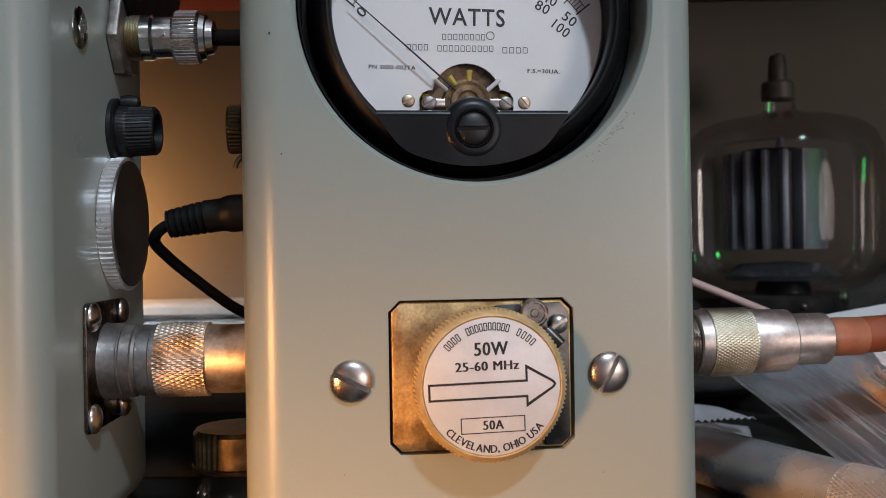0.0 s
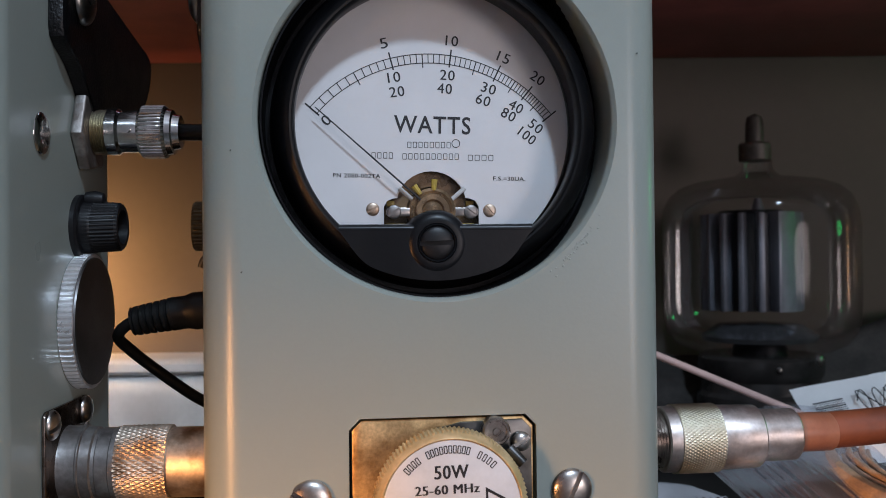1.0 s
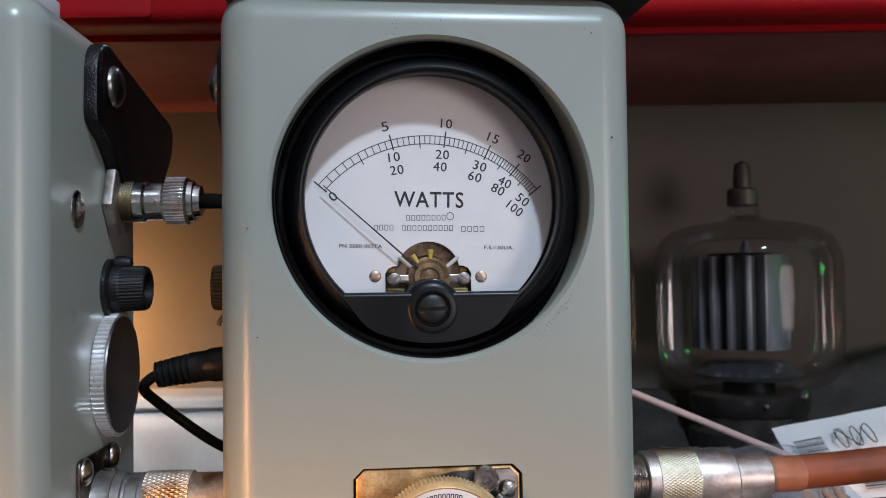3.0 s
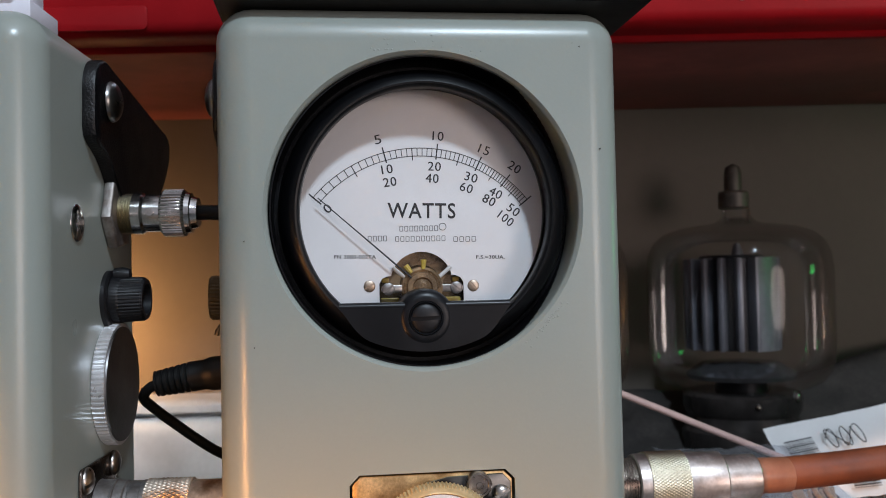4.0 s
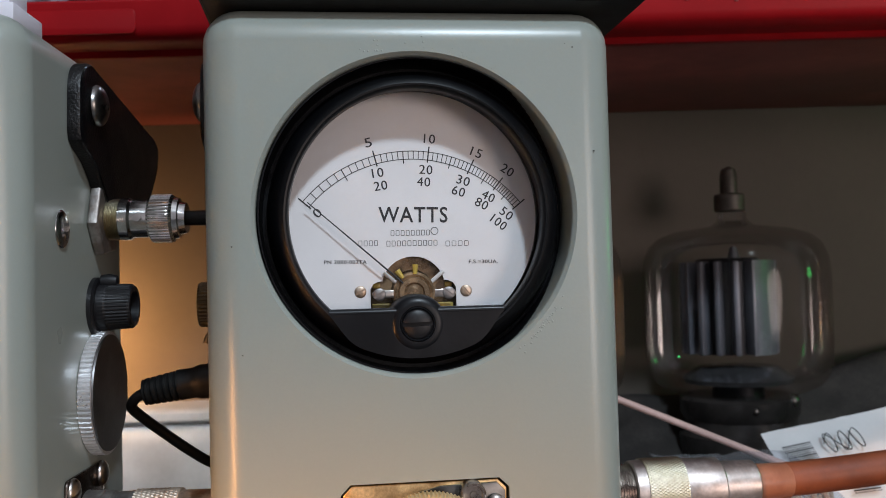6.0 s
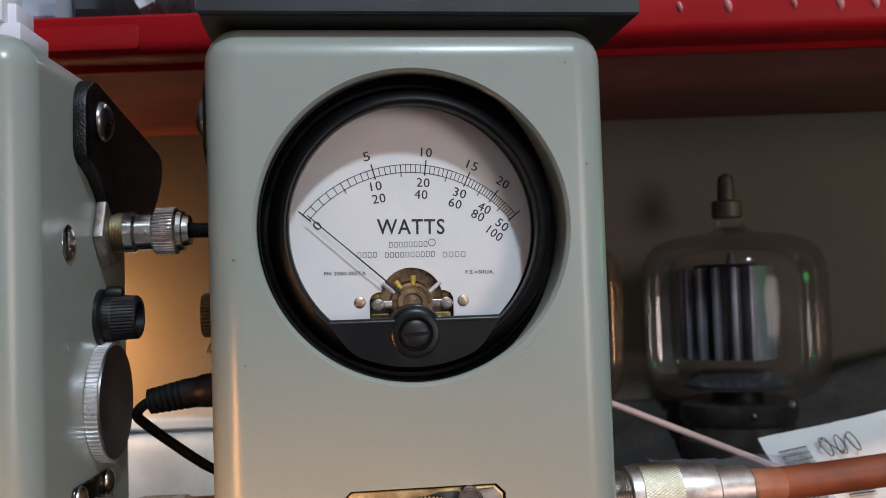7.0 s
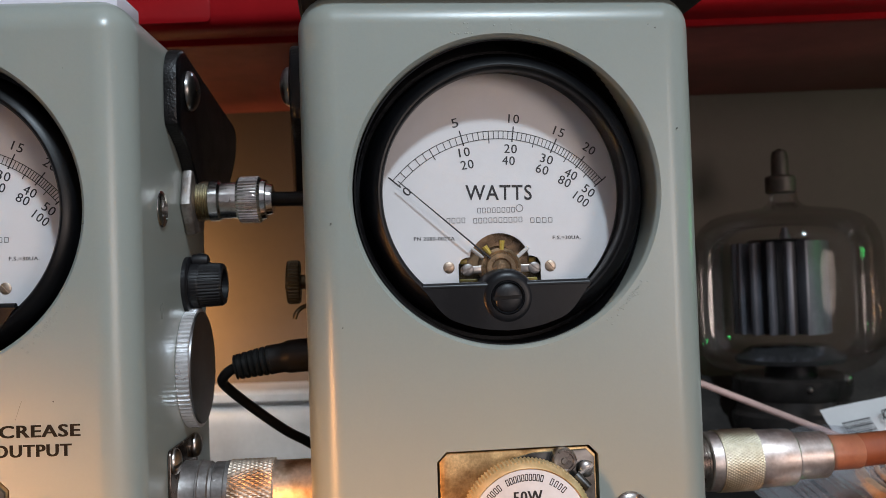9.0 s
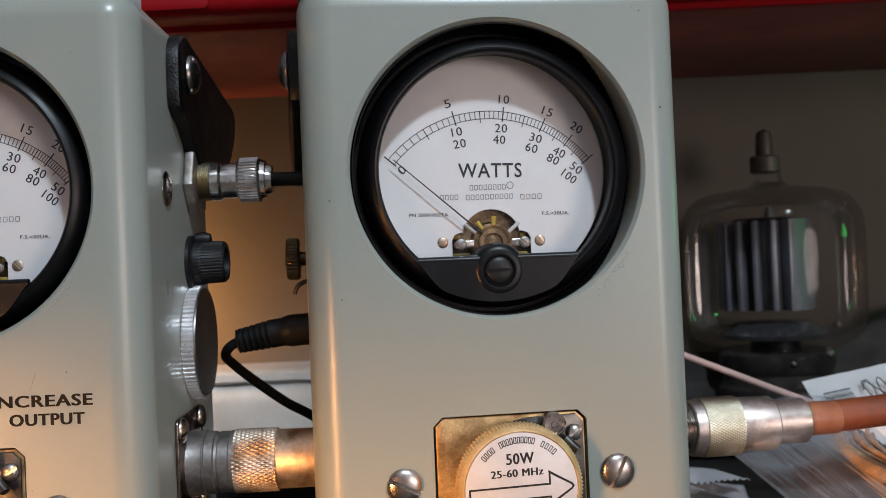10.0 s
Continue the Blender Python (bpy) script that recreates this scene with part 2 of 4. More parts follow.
def prism(points, depth, bevel=0.0, segments=2, plane="xz"):
    """A flat outline in the plane, from depth[0] to depth[1] across it."""
    bm = bmesh.new()
    put = {"xz": lambda a, b, d: (a, d, b), "xy": lambda a, b, d: (a, b, d), "yz": lambda a, b, d: (d, a, b)}[plane]
    ring = [[bm.verts.new(put(a, b, d)) for a, b in points] for d in depth]
    n = len(points)
    for i in range(n):
        bm.faces.new((ring[0][i], ring[0][(i + 1) % n], ring[1][(i + 1) % n], ring[1][i]))
    caps = [bm.faces.new(ring[0]), bm.faces.new(ring[1][::-1])]
    if bevel:
        edges = list({e for f in caps for e in f.edges})
        bmesh.ops.bevel(bm, geom=edges, offset=bevel, segments=segments, affect="EDGES", profile=0.5)
    return bm


def box(lo, hi, bevel=0.0, segments=2):
    bm = bmesh.new()
    bmesh.ops.create_cube(bm, size=1.0)
    for v in bm.verts:
        v.co = [a + (b - a) * (c + 0.5) for a, b, c in zip(lo, hi, v.co)]
    if bevel:
        bmesh.ops.bevel(bm, geom=bm.edges[:], offset=bevel, segments=segments, affect="EDGES", profile=0.5)
    return bm


def joined(*bms):
    out = bmesh.new()
    for b in bms:
        me = bpy.data.meshes.new("piece")
        b.to_mesh(me)
        b.free()
        out.from_mesh(me)
        bpy.data.meshes.remove(me)
    return out


def cut(bm, *cutters):
    """bm less the cutters."""
    def temporary(b):
        me = bpy.data.meshes.new("cut")
        bmesh.ops.recalc_face_normals(b, faces=b.faces[:])
        b.to_mesh(me)
        b.free()
        return new("cut", me)
    body = temporary(bm)
    tools = [temporary(c) for c in cutters]
    for t in tools:
        mod = body.modifiers.new("cut", "BOOLEAN")
        mod.object, mod.operation, mod.solver = t, "DIFFERENCE", "EXACT"
    bpy.context.view_layer.update()
    me = bpy.data.meshes.new_from_object(body.evaluated_get(bpy.context.evaluated_depsgraph_get()))
    out = bmesh.new()
    out.from_mesh(me)
    bpy.data.meshes.remove(me)
    for o in (body, *tools):
        old = o.data
        bpy.data.objects.remove(o)
        bpy.data.meshes.remove(old)
    return out


def tube(points, radius, seg=14, smooth=6):
    """A round cord through the points."""
    pts = [Vector(p) for p in points]
    if smooth > 1:
        dense = []
        for i in range(len(pts) - 1):
            p0, p1, p2, p3 = pts[max(i - 1, 0)], pts[i], pts[i + 1], pts[min(i + 2, len(pts) - 1)]
            for k in range(smooth):
                t = k / smooth
                dense.append(0.5 * (2 * p1 + (p2 - p0) * t + (2 * p0 - 5 * p1 + 4 * p2 - p3) * t * t + (3 * p1 - p0 - 3 * p2 + p3) * t ** 3))
        pts = dense + [pts[-1]]
    bm = bmesh.new()
    rings, side = [], None
    for i, p in enumerate(pts):
        d = (pts[min(i + 1, len(pts) - 1)] - pts[max(i - 1, 0)]).normalized()
        side = (side - d * side.dot(d)).normalized() if side else d.orthogonal().normalized()
        up = d.cross(side)
        r = radius(i / (len(pts) - 1)) if callable(radius) else radius
        rings.append([bm.verts.new(p + r * (side * math.cos(a) + up * math.sin(a))) for a in (2 * math.pi * k / seg for k in range(seg))])
    for a, b in zip(rings, rings[1:]):
        for k in range(seg):
            bm.faces.new((a[k], a[(k + 1) % seg], b[(k + 1) % seg], b[k]))
    bm.faces.new(rings[0][::-1])
    bm.faces.new(rings[-1])
    return bm


def letters(text, height, width=None, thin=0.0, spacing=1.1):
    """Flat lettering in the xz plane that faces -y, centred, its height (and width) in metres."""
    cu = bpy.data.curves.new("letters", "FONT")
    cu.body, cu.size, cu.resolution_u, cu.offset = text, 1.0, 3, -thin
    cu.space_character = spacing
    cu.align_x = "CENTER"
    ob = new("letters", cu)
    bpy.context.view_layer.update()
    me = bpy.data.meshes.new_from_object(ob.evaluated_get(bpy.context.evaluated_depsgraph_get()))
    bpy.data.objects.remove(ob)
    bpy.data.curves.remove(cu)
    bm = bmesh.new()
    bm.from_mesh(me)
    bpy.data.meshes.remove(me)
    xs, ys = [v.co.x for v in bm.verts], [v.co.y for v in bm.verts]
    cx, cy, w, h = (max(xs) + min(xs)) / 2, (max(ys) + min(ys)) / 2, max(xs) - min(xs), max(ys) - min(ys)
    k = height / h
    kx = width / w if width else k
    for v in bm.verts:
        v.co = ((v.co.x - cx) * kx, 0, (v.co.y - cy) * k)
    return bm


def heavy(text, height, width=None, thin=0.0, shift=0.00007):
    """Bolder lettering: two strikes of the same print, a hair apart."""
    a, b = letters(text, height, width, thin), letters(text, height, width, thin)
    bmesh.ops.translate(a, vec=(-shift, 0, 0), verts=a.verts[:])
    bmesh.ops.translate(b, vec=(shift, -0.00001, 0), verts=b.verts[:])
    return joined(a, b)


def print_on(name, bm, material_, parent, x, y, z, turn=0.0):
    """Print on a face that looks along -y; turn: clockwise degrees."""
    return part(name, bm, material_, parent, m=pose(x, y, z, 0, turn, 0))


def rounded(w, h, r, n=6, cx=0.0, cz=0.0):
    """Outline of a rectangle with rounded corners."""
    out = []
    for sx, sz, a0 in ((1, 1, 0), (-1, 1, 90), (-1, -1, 180), (1, -1, 270)):
        for k in range(n + 1):
            a = radians(a0 + 90 * k / n)
            out.append((cx + sx * (w / 2 - r) + r * math.cos(a), cz + sz * (h / 2 - r) + r * math.sin(a)))
    return out


def slotted_head(radius, height, at, axis="y", sign=-1, slot=0.16, turn=0.0, cross=False, seg=40, deep=0.65, reach=0.62):
    """A domed screw head with a slot (or a cross), standing on at."""
    prof = [(0.0, radius * 0.94), (sign * height * 0.18, radius)]
    prof += [(sign * height * (0.18 + 0.82 * math.sin(a)), radius * math.cos(a)) for a in (math.pi / 2 * k / 7 for k in range(1, 7))]
    prof += [(sign * height, 0.0)]
    body = lathe([(0.0, 0.0)] + prof, (0, 0, 0), "y", seg)
    w = radius * slot
    blades = [box((-radius * (reach if cross else 1.2), -height * 2, -w), (radius * (reach if cross else 1.2), -height * (1 - deep), w))]
    if cross:
        blades.append(box((-w, -height * 2, -radius * reach), (w, -height * (1 - deep), radius * reach)))
    for b in blades:
        if sign > 0:
            bmesh.ops.scale(b, vec=(1, -1, 1), verts=b.verts[:])
        bmesh.ops.rotate(b, matrix=Matrix.Rotation(radians(turn), 3, "Y"), verts=b.verts[:])
    out = cut(body, *blades)
    if axis == "x":
        bmesh.ops.rotate(out, matrix=Matrix.Rotation(radians(-90), 3, "Z"), verts=out.verts[:])
    bmesh.ops.translate(out, vec=at, verts=out.verts[:])
    return out


def knurled(h0, h1, radius, at, axis="x", count=44, rows=14, amount=0.00035, seg=176):
    """A turned sleeve with diamond knurling."""
    prof = [(h0, 0.0), (h0, radius * 0.95)] + [(h0 + (h1 - h0) * k / (rows * 4), radius) for k in range(rows * 4 + 1)] + [(h1, radius * 0.95), (h1, 0.0)]

    def ripple(i, j):
        if j < 2 or j > rows * 4 + 2:
            return 0.0
        u, v = i * count / seg, (j - 2) / 4.0
        a, b = (u + v * 0.5) % 1.0, (u - v * 0.5) % 1.0
        return amount * (min(abs(a - 0.5), abs(b - 0.5)) * 4 - 1.0)
    return lathe(prof, at, axis, seg, ripple)


def ribbed(h0, h1, radius, at, axis="x", count=48, amount=0.0004, chamfer=0.0006):
    """A turned disc with straight knurling round its rim."""
    prof = [(h0, 0.0), (h0, radius - chamfer), (h0 + chamfer, radius), (h1 - chamfer, radius), (h1, radius - chamfer), (h1, 0.0)]
    return lathe(prof, at, axis, count * 4, lambda i, j: (-amount if i % 4 in (0, 1) else 0.0) if j in (2, 3) else 0.0)

# ---- structure ----
BG = pose(0, 0, 0, 0, 0, -7.5)
BENCH_Z = -0.010


def structure(name, bm, material_, label, category, m=None):
    ob = part(name, bm, material_, None, label, m)
    return tagged(ob, "", category, "", "structure")


structure("bench_top", box((-1.6, -0.75, BENCH_Z - 0.03), (1.6, 0.299, BENCH_Z), 0.003), BENCH, "dark worn bench top under the meters", "bench", BG)
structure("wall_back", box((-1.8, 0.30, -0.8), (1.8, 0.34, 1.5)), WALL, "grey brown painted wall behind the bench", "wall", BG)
structure("wall_front", box((-1.8, -2.04, -0.8), (1.8, -2.0, 1.5)), ROOM, "plain room wall facing the bench", "wall", BG)
structure("wall_left", box((-1.84, -2.0, -0.8), (-1.8, 0.30, 1.5)), ROOM, "plain room wall beside the bench", "wall", BG)
structure("wall_right", box((1.8, -2.0, -0.8), (1.84, 0.30, 1.5)), ROOM, "plain room wall beside the bench", "wall", BG)
structure("floor", box((-1.84, -2.04, -0.84), (1.84, 0.34, -0.8)), ROOM, "plain room floor", "floor", BG)
structure("ceiling", box((-1.84, -2.04, 1.5), (1.84, 0.34, 1.54)), ROOM, "plain room ceiling", "ceiling", BG)
for sx in (-1, 1):
    structure("shelf_support", box((sx * 0.5 - 0.009, 0.10, BENCH_Z), (sx * 0.5 + 0.009, 0.2985, 0.2029), 0.001), SHELF, "brown board that holds the red case up", "shelf support", BG)


# ---- the wattmeters ----
HOLE = (0.0001, 0.1254)
PIVOT = (0.0002, 0.1053)
LEAN_DIAL = 1.1
N_AXIS = (0.046, 0.0429)


def scale_angle(v):
    """Degrees from upright of a reading from 0 to 25."""
    marks = ((0, -50.4), (5, -15.8), (10, 6.4), (15, 24.8), (20, 38.3), (25, 50.4))
    total = 0.0
    for i, (a, b) in enumerate(marks):
        w = 1.0
        for j, (c, d) in enumerate(marks):
            if i != j:
                w *= (v - c) / (a - c)
        total += w * b
    return total


def dial_point(angle, r):
    a = radians(angle + LEAN_DIAL)
    return PIVOT[0] + r * math.sin(a), PIVOT[1] + r * math.cos(a)


def tick(angle, r0, r1, width):
    bm = bmesh.new()
    a = radians(angle + LEAN_DIAL)
    across = Vector((math.cos(a), -math.sin(a))) * width / 2
    p, q = Vector(dial_point(angle, r0)), Vector(dial_point(angle, r1))
    bm.faces.new([bm.verts.new((c.x, 0, c.y)) for c in (p - across, p + across, q + across, q - across)])
    return bm


def arc_band(r0, r1, a0, a1, n=60):
    bm = bmesh.new()
    rows = [[bm.verts.new((x, 0, z)) for x, z in (dial_point(a0 + (a1 - a0) * k / n, r0), dial_point(a0 + (a1 - a0) * k / n, r1))] for k in range(n + 1)]
    for a, b in zip(rows, rows[1:]):
        bm.faces.new((a[0], b[0], b[1], a[1]))
    return bm


def flat_bar(w, h):
    bm = bmesh.new()
    bm.faces.new([bm.verts.new((x, 0, z)) for x, z in ((-w / 2, -h / 2), (w / 2, -h / 2), (w / 2, h / 2), (-w / 2, h / 2))])
    return bm


def hollow(w, h, stroke):
    """An upright oblong ring of the size of one letter."""
    bm = bmesh.new()
    rows = [[bm.verts.new((x, 0, z)) for x, z in rounded(w - d, h - d, max(0.2 * w - d / 2, 0.00002), 3)] for d in (0.0, 2 * stroke)]
    n = len(rows[0])
    for k in range(n):
        bm.faces.new((rows[0][k], rows[0][(k + 1) % n], rows[1][(k + 1) % n], rows[1][k]))
    return bm


def housing_mesh():
    body = box((-0.0532, 0.0, -0.002), (0.0532, 0.088, 0.1790), 0.0095, 7)
    hole = lathe([(-0.003, 0.0), (-0.003, 0.0444), (-0.0001, 0.0417), (0.0, 0.0414), (0.0008, 0.0406), (0.0013, 0.0404), (0.0022, 0.0403)] + [(0.032, 0.0403), (0.032, 0.0)], (HOLE[0], 0, HOLE[1]), "y", 128)
    pocket = prism(socket_outline(0.0424, 0.0346), (-0.003, 0.007))
    return cut(body, hole, pocket)


def socket_outline(w, h, c=0.0025, cx=0.0004, cz=0.0411):
    x, z = w / 2, h / 2
    return [(cx + a, cz + b) for a, b in ((-x + c, -z), (x - c, -z), (x, -z + c), (x, z - c), (x - c, z), (-x + c, z), (-x, z - c), (-x, -z + c))]


def strap_mesh(side):
    """A leather carrying strap end, screwed flat to the side of the case and standing off towards its tail."""
    outline = [(32.9, 151), (32.3, 160), (32.7, 167), (35.4, 171.6), (40.5, 174), (45.5, 173.6), (50, 170.8), (56, 167), (64, 164.3), (75, 163.2), (88, 162.6), (97, 161.4), (101.5, 158.6), (102, 155), (100, 149), (94, 141), (84, 133), (70, 128), (60, 130), (52, 139), (43, 146)]
    ring = [Vector((y / 1000, z / 1000)) for y, z in outline]
    n = len(ring)
    fine = []
    for i in range(n):
        p0, p1, p2, p3 = (ring[(i + k) % n] for k in (-1, 0, 1, 2))
        fine += [0.5 * (2 * p1 + (p2 - p0) * t + (2 * p0 - 5 * p1 + 4 * p2 - p3) * t * t + (3 * p1 - p0 - 3 * p2 + p3) * t ** 3) for t in (0.0, 0.33, 0.66)]
    middle = sum(fine, Vector((0, 0))) / len(fine)
    bm = bmesh.new()
    rows = []
    for d, inset in ((0.0, 0.0), (0.0027, 0.0), (0.0034, 0.0003), (0.0038, 0.0010)):
        row = []
        for p in fine:
            q = p + (middle - p).normalized() * inset
            row.append(bm.verts.new((side * (0.0534 + d + 0.0036 * max(0.0, (q.x - 0.050) / 0.050) ** 1.3), q.x, q.y)))
        rows.append(row)
    m = len(fine)
    for a, b in zip(rows, rows[1:]):
        for i in range(m):
            bm.faces.new((a[i], a[(i + 1) % m], b[(i + 1) % m], b[i]))
    caps = [bm.faces.new(rows[0]), bm.faces.new(rows[-1])]
    bmesh.ops.triangulate(bm, faces=caps)
    return bm


def meter_front(root, chips):
    """The parts that both meters share: case, movement, dial, bezel and the socket for the element."""
    case = part("case", housing_mesh(), PAINT, root, "grey green enamelled metal case")
    case.modifiers.new("even_normals", "WEIGHTED_NORMAL").keep_sharp = True
    hx, hz = HOLE
    bx, bz = -0.0002, 0.1256
    # bezel
    # Its outermost wall is a black liner added where the gap is shaded.
    bezel = part("bezel", lathe([(0.0020, 0.0404), (0.0020, 0.0400), (0.0130, 0.0398), (0.0130, 0.0388), (0.0095, 0.0383), (0.0070, 0.0375), (0.0053, 0.0364), (0.0043, 0.0351), (0.0039, 0.0341), (0.0040, 0.0336), (0.0046, 0.0331), (0.0056, 0.0329), (0.0074, 0.0328), (0.0076, 0.0331), (0.0085, 0.0335), (0.0180, 0.0346)], (0.0006, 0, 0.1254), "y", 128), BLACK_SHADED, root, "black moulded meter bezel")
    chord = -0.0250
    ang = math.degrees(math.asin(chord / 0.0338))
    seg = []
    for k in range(41):
        a, u = 180 - ang + (180 + 2 * ang) * k / 40, min(1.0, min(k, 40 - k) / 9)
        r = 0.0338 + 0.0030 * u * u * (3 - 2 * u)
        seg.append((bx + r * math.cos(radians(a)), bz + r * math.sin(radians(a))))
    bridge = joined(prism(seg, (0.00372, 0.0150)), tube([(seg[0][0] + 0.0004, 0.00485, seg[0][1]), (bx, 0.00485, seg[0][1]), (seg[-1][0] - 0.0004, 0.00485, seg[-1][1])], 0.00118, 16, 1))
    boss = lathe([(0.015, 0.0), (0.015, 0.0077), (0.0056, 0.0077), (0.0044, 0.0072), (0.0037, 0.0064), (0.0034, 0.0054), (0.0034, 0.0046), (0.0038, 0.0042), (0.0044, 0.0041), (0.0044, 0.0)], (bx, 0, 0.0974), "y", 64)
    part("bridge", joined(bridge, boss), BLACK_LIT, bezel, "black plate across the foot of the bezel")
    part("zero_screw_collar", lathe([(0.0045, 0.0044), (0.0034, 0.0044), (0.0032, 0.0042), (0.0036, 0.0039), (0.0048, 0.0039)], (bx, 0, 0.0974), "y", 48), BLACK, bezel)
    part("zero_screw", slotted_head(0.0039, 0.0013, (bx, 0.0040, 0.0974), slot=0.13, turn=-2, deep=0.9), BLACK_DULL, bezel, "black slotted zero adjusting screw")
    glass = part("glass", lathe([(0.0078, 0.0), (0.0078, 0.0330)], (bx, 0, bz), "y", 96), GLASS, root, "clear flat meter glass")
    glass.visible_shadow = False
    # dial and movement
    window = prism([(PIVOT[0] + x / 1000, PIVOT[1] + z / 1000) for x, z in
                    [(-11.6, -12), (11.6, -12), (11.6, 1.2), (10.8, 2.6), (9.4, 3.2), (8.2, 3.3)] + [(8.6 * math.cos(a), 1.5 + 8.3 * math.sin(a)) for a in np.linspace(0.25, math.pi - 0.25, 15)] + [(-8.2, 3.3), (-9.4, 3.2), (-10.8, 2.6), (-11.6, 1.2)]], (0.010, 0.030))
    dial = part("dial", cut(lathe([(0.0170, 0.0), (0.0170, 0.0346), (0.0178, 0.0346), (0.0178, 0.0)], (bx, 0, bz), "y", 96), window), DIAL, root, "white card dial with a black scale")
    part("movement_back", prism([(PIVOT[0] + x / 1000, PIVOT[1] + z / 1000) for x, z in ((-14, -13), (14, -13), (14, 11), (-14, 11))], (0.0236, 0.0246)), BROWN_BRASS, root)
    part("magnet_arch", lathe([(0.0205, 0.0058), (0.0205, 0.0094), (0.0236, 0.0094), (0.0236, 0.0058)], (PIVOT[0], 0, PIVOT[1] + 0.0005), "y", 40, start=0, sweep=180), AMBER, root, "brown lacquered magnet arch")
    part("coil_drum", lathe([(0.0236, 0.0058), (0.0150, 0.0056), (0.0145, 0.0049), (0.0149, 0.0043), (0.0140, 0.0040), (0.0140, 0.0028), (0.0146, 0.0024), (0.0138, 0.0012), (0.0138, 0.0)], (PIVOT[0], 0, PIVOT[1]), "y", 48), AMBER, root, "brown ringed coil drum")
    for sx in (-1, 1):
        part("white_lead", tube([(PIVOT[0] + sx * 0.0040, 0.0160, PIVOT[1] + 0.0022), (PIVOT[0] + sx * 0.0080, 0.0158, PIVOT[1] + 0.0056)], 0.00055, 10, 1), WHITE_ENAMEL, root)
        part("movement_arm", prism(rounded(0.0068, 0.0021, 0.0009, 3, PIVOT[0] + sx * 0.0078, PIVOT[1] - 0.0002), (0.0150, 0.0158), 0.0002), NICKEL, root)
        part("movement_screw", slotted_head(0.0017, 0.0005, (PIVOT[0] + sx * 0.0093, 0.0150, PIVOT[1] - 0.0002), slot=0.16, turn=35 * sx), STEEL_GREY, root)
        part("varnish_pad", box((PIVOT[0] + sx * 0.0085 - 0.0026, 0.0195, PIVOT[1] - 0.0075), (PIVOT[0] + sx * 0.0085 + 0.0026, 0.0235, PIVOT[1] - 0.0028), 0.0004), YELLOW, root)
        part("varnish_spot", box((PIVOT[0] + sx * 0.0098 - 0.0010, 0.0195, PIVOT[1] + 0.0014), (PIVOT[0] + sx * 0.0098 + 0.0010, 0.0235, PIVOT[1] + 0.0028), 0.0003), YELLOW, root)
        part("dial_screw", slotted_head(0.0016, 0.0005, (PIVOT[0] + sx * 0.0143, 0.0170, PIVOT[1] + 0.0004 - sx * 0.0002), slot=0.13, turn=40 * sx + 10), BRONZE, dial, "small brass slotted dial screw")
    for a in (-38, 2):
        p, q = dial_point(a, 0.0050), dial_point(a, 0.0076)
        part("balance_tab", tube([(p[0], 0.0146, p[1]), (q[0], 0.0146, q[1])], lambda t: 0.00055 + 0.0003 * t, 8, 3), YELLOW, root)
    # scale
    y = 0.01692
    fine = [tick(scale_angle(v / 2), 0.0362, 0.0384, 0.00021) for v in range(1, 50) if v % 5]
    fine += [arc_band(0.03610, 0.03630, -50.4, 50.4), arc_band(0.03830, 0.03850, -50.4, 50.4)]
    fine += [tick(scale_angle(v), 0.0350, 0.0384, 0.00026) for v in (2.5, 7.5, 12.5, 17.5, 22.5)]
    fine += [tick(scale_angle(v), 0.0355, 0.0399, 0.00036) for v in (0, 5, 10, 15, 20, 25)]
    part("scale_lines", joined(*fine), INK, dial, m=pose(0, y, 0))
    for text, x, z, turn in (("5", -11.1, 146.1, -14), ("10", 5.6, 147.0, 5), ("15", 18.4, 143.1, 22), ("20", 26.9, 138.2, 34), ("10", -8.7, 137.9, -8), ("20", -8.0, 134.4, -8),
                             ("20", 4.4, 138.6, 4), ("40", 3.7, 135.3, 4), ("30", 14.6, 135.5, 17), ("60", 13.2, 132.6, 17), ("40", 21.4, 131.1, 28), ("80", 19.5, 129.1, 28),
                             ("50", 26.3, 126.3, 38), ("100", 24.1, 123.9, 38), ("0", -25.1, 127.3, -42)):
        print_on("numeral", heavy(text, 0.0025, 0.00165 * len(text) * (0.93 if "1" in text else 1.08), 0.0, 0.00003), INK, dial, x / 1000, y, z / 1000, turn)
    print_on("unit_word", letters("WATTS", 0.0043, 0.0188, -0.012), INK, dial, 0.0006, y, 0.1264, LEAN_DIAL)
    for x0, x1, count, z in ((-5.8, 5.2, 8, 121.5), (-14.5, -8.9, 4, 118.9), (-7.0, 7.2, 10, 118.7), (9.0, 15.8, 4, 118.4)):
        step = (x1 - x0) / count
        for k in range(count):
            xm = x0 + step * (k + 0.5)
            print_on("name_bar", hollow(step * 0.00070, 0.00150, 0.00013), INK, dial, xm / 1000, y, z / 1000, LEAN_DIAL)
    part("mark_ring", lathe([(0, 0.00088), (0, 0.00105)], (0.0063, y, 0.1219), "y", 24), INK, dial)
    print_on("small_print", heavy("PN 2080-002TA", 0.0010, 0.0113, 0.0, 0.00003), INK, dial, -0.0179, y, 0.1140, LEAN_DIAL)
    print_on("small_print", heavy("F.S.=30UA.", 0.0010, 0.0080, 0.0, 0.00003), INK, dial, 0.0195, y, 0.1133, LEAN_DIAL)
    a = -49.6
    p, q, t = dial_point(a, 0.0040), dial_point(a, 0.0200), dial_point(a, 0.0372)
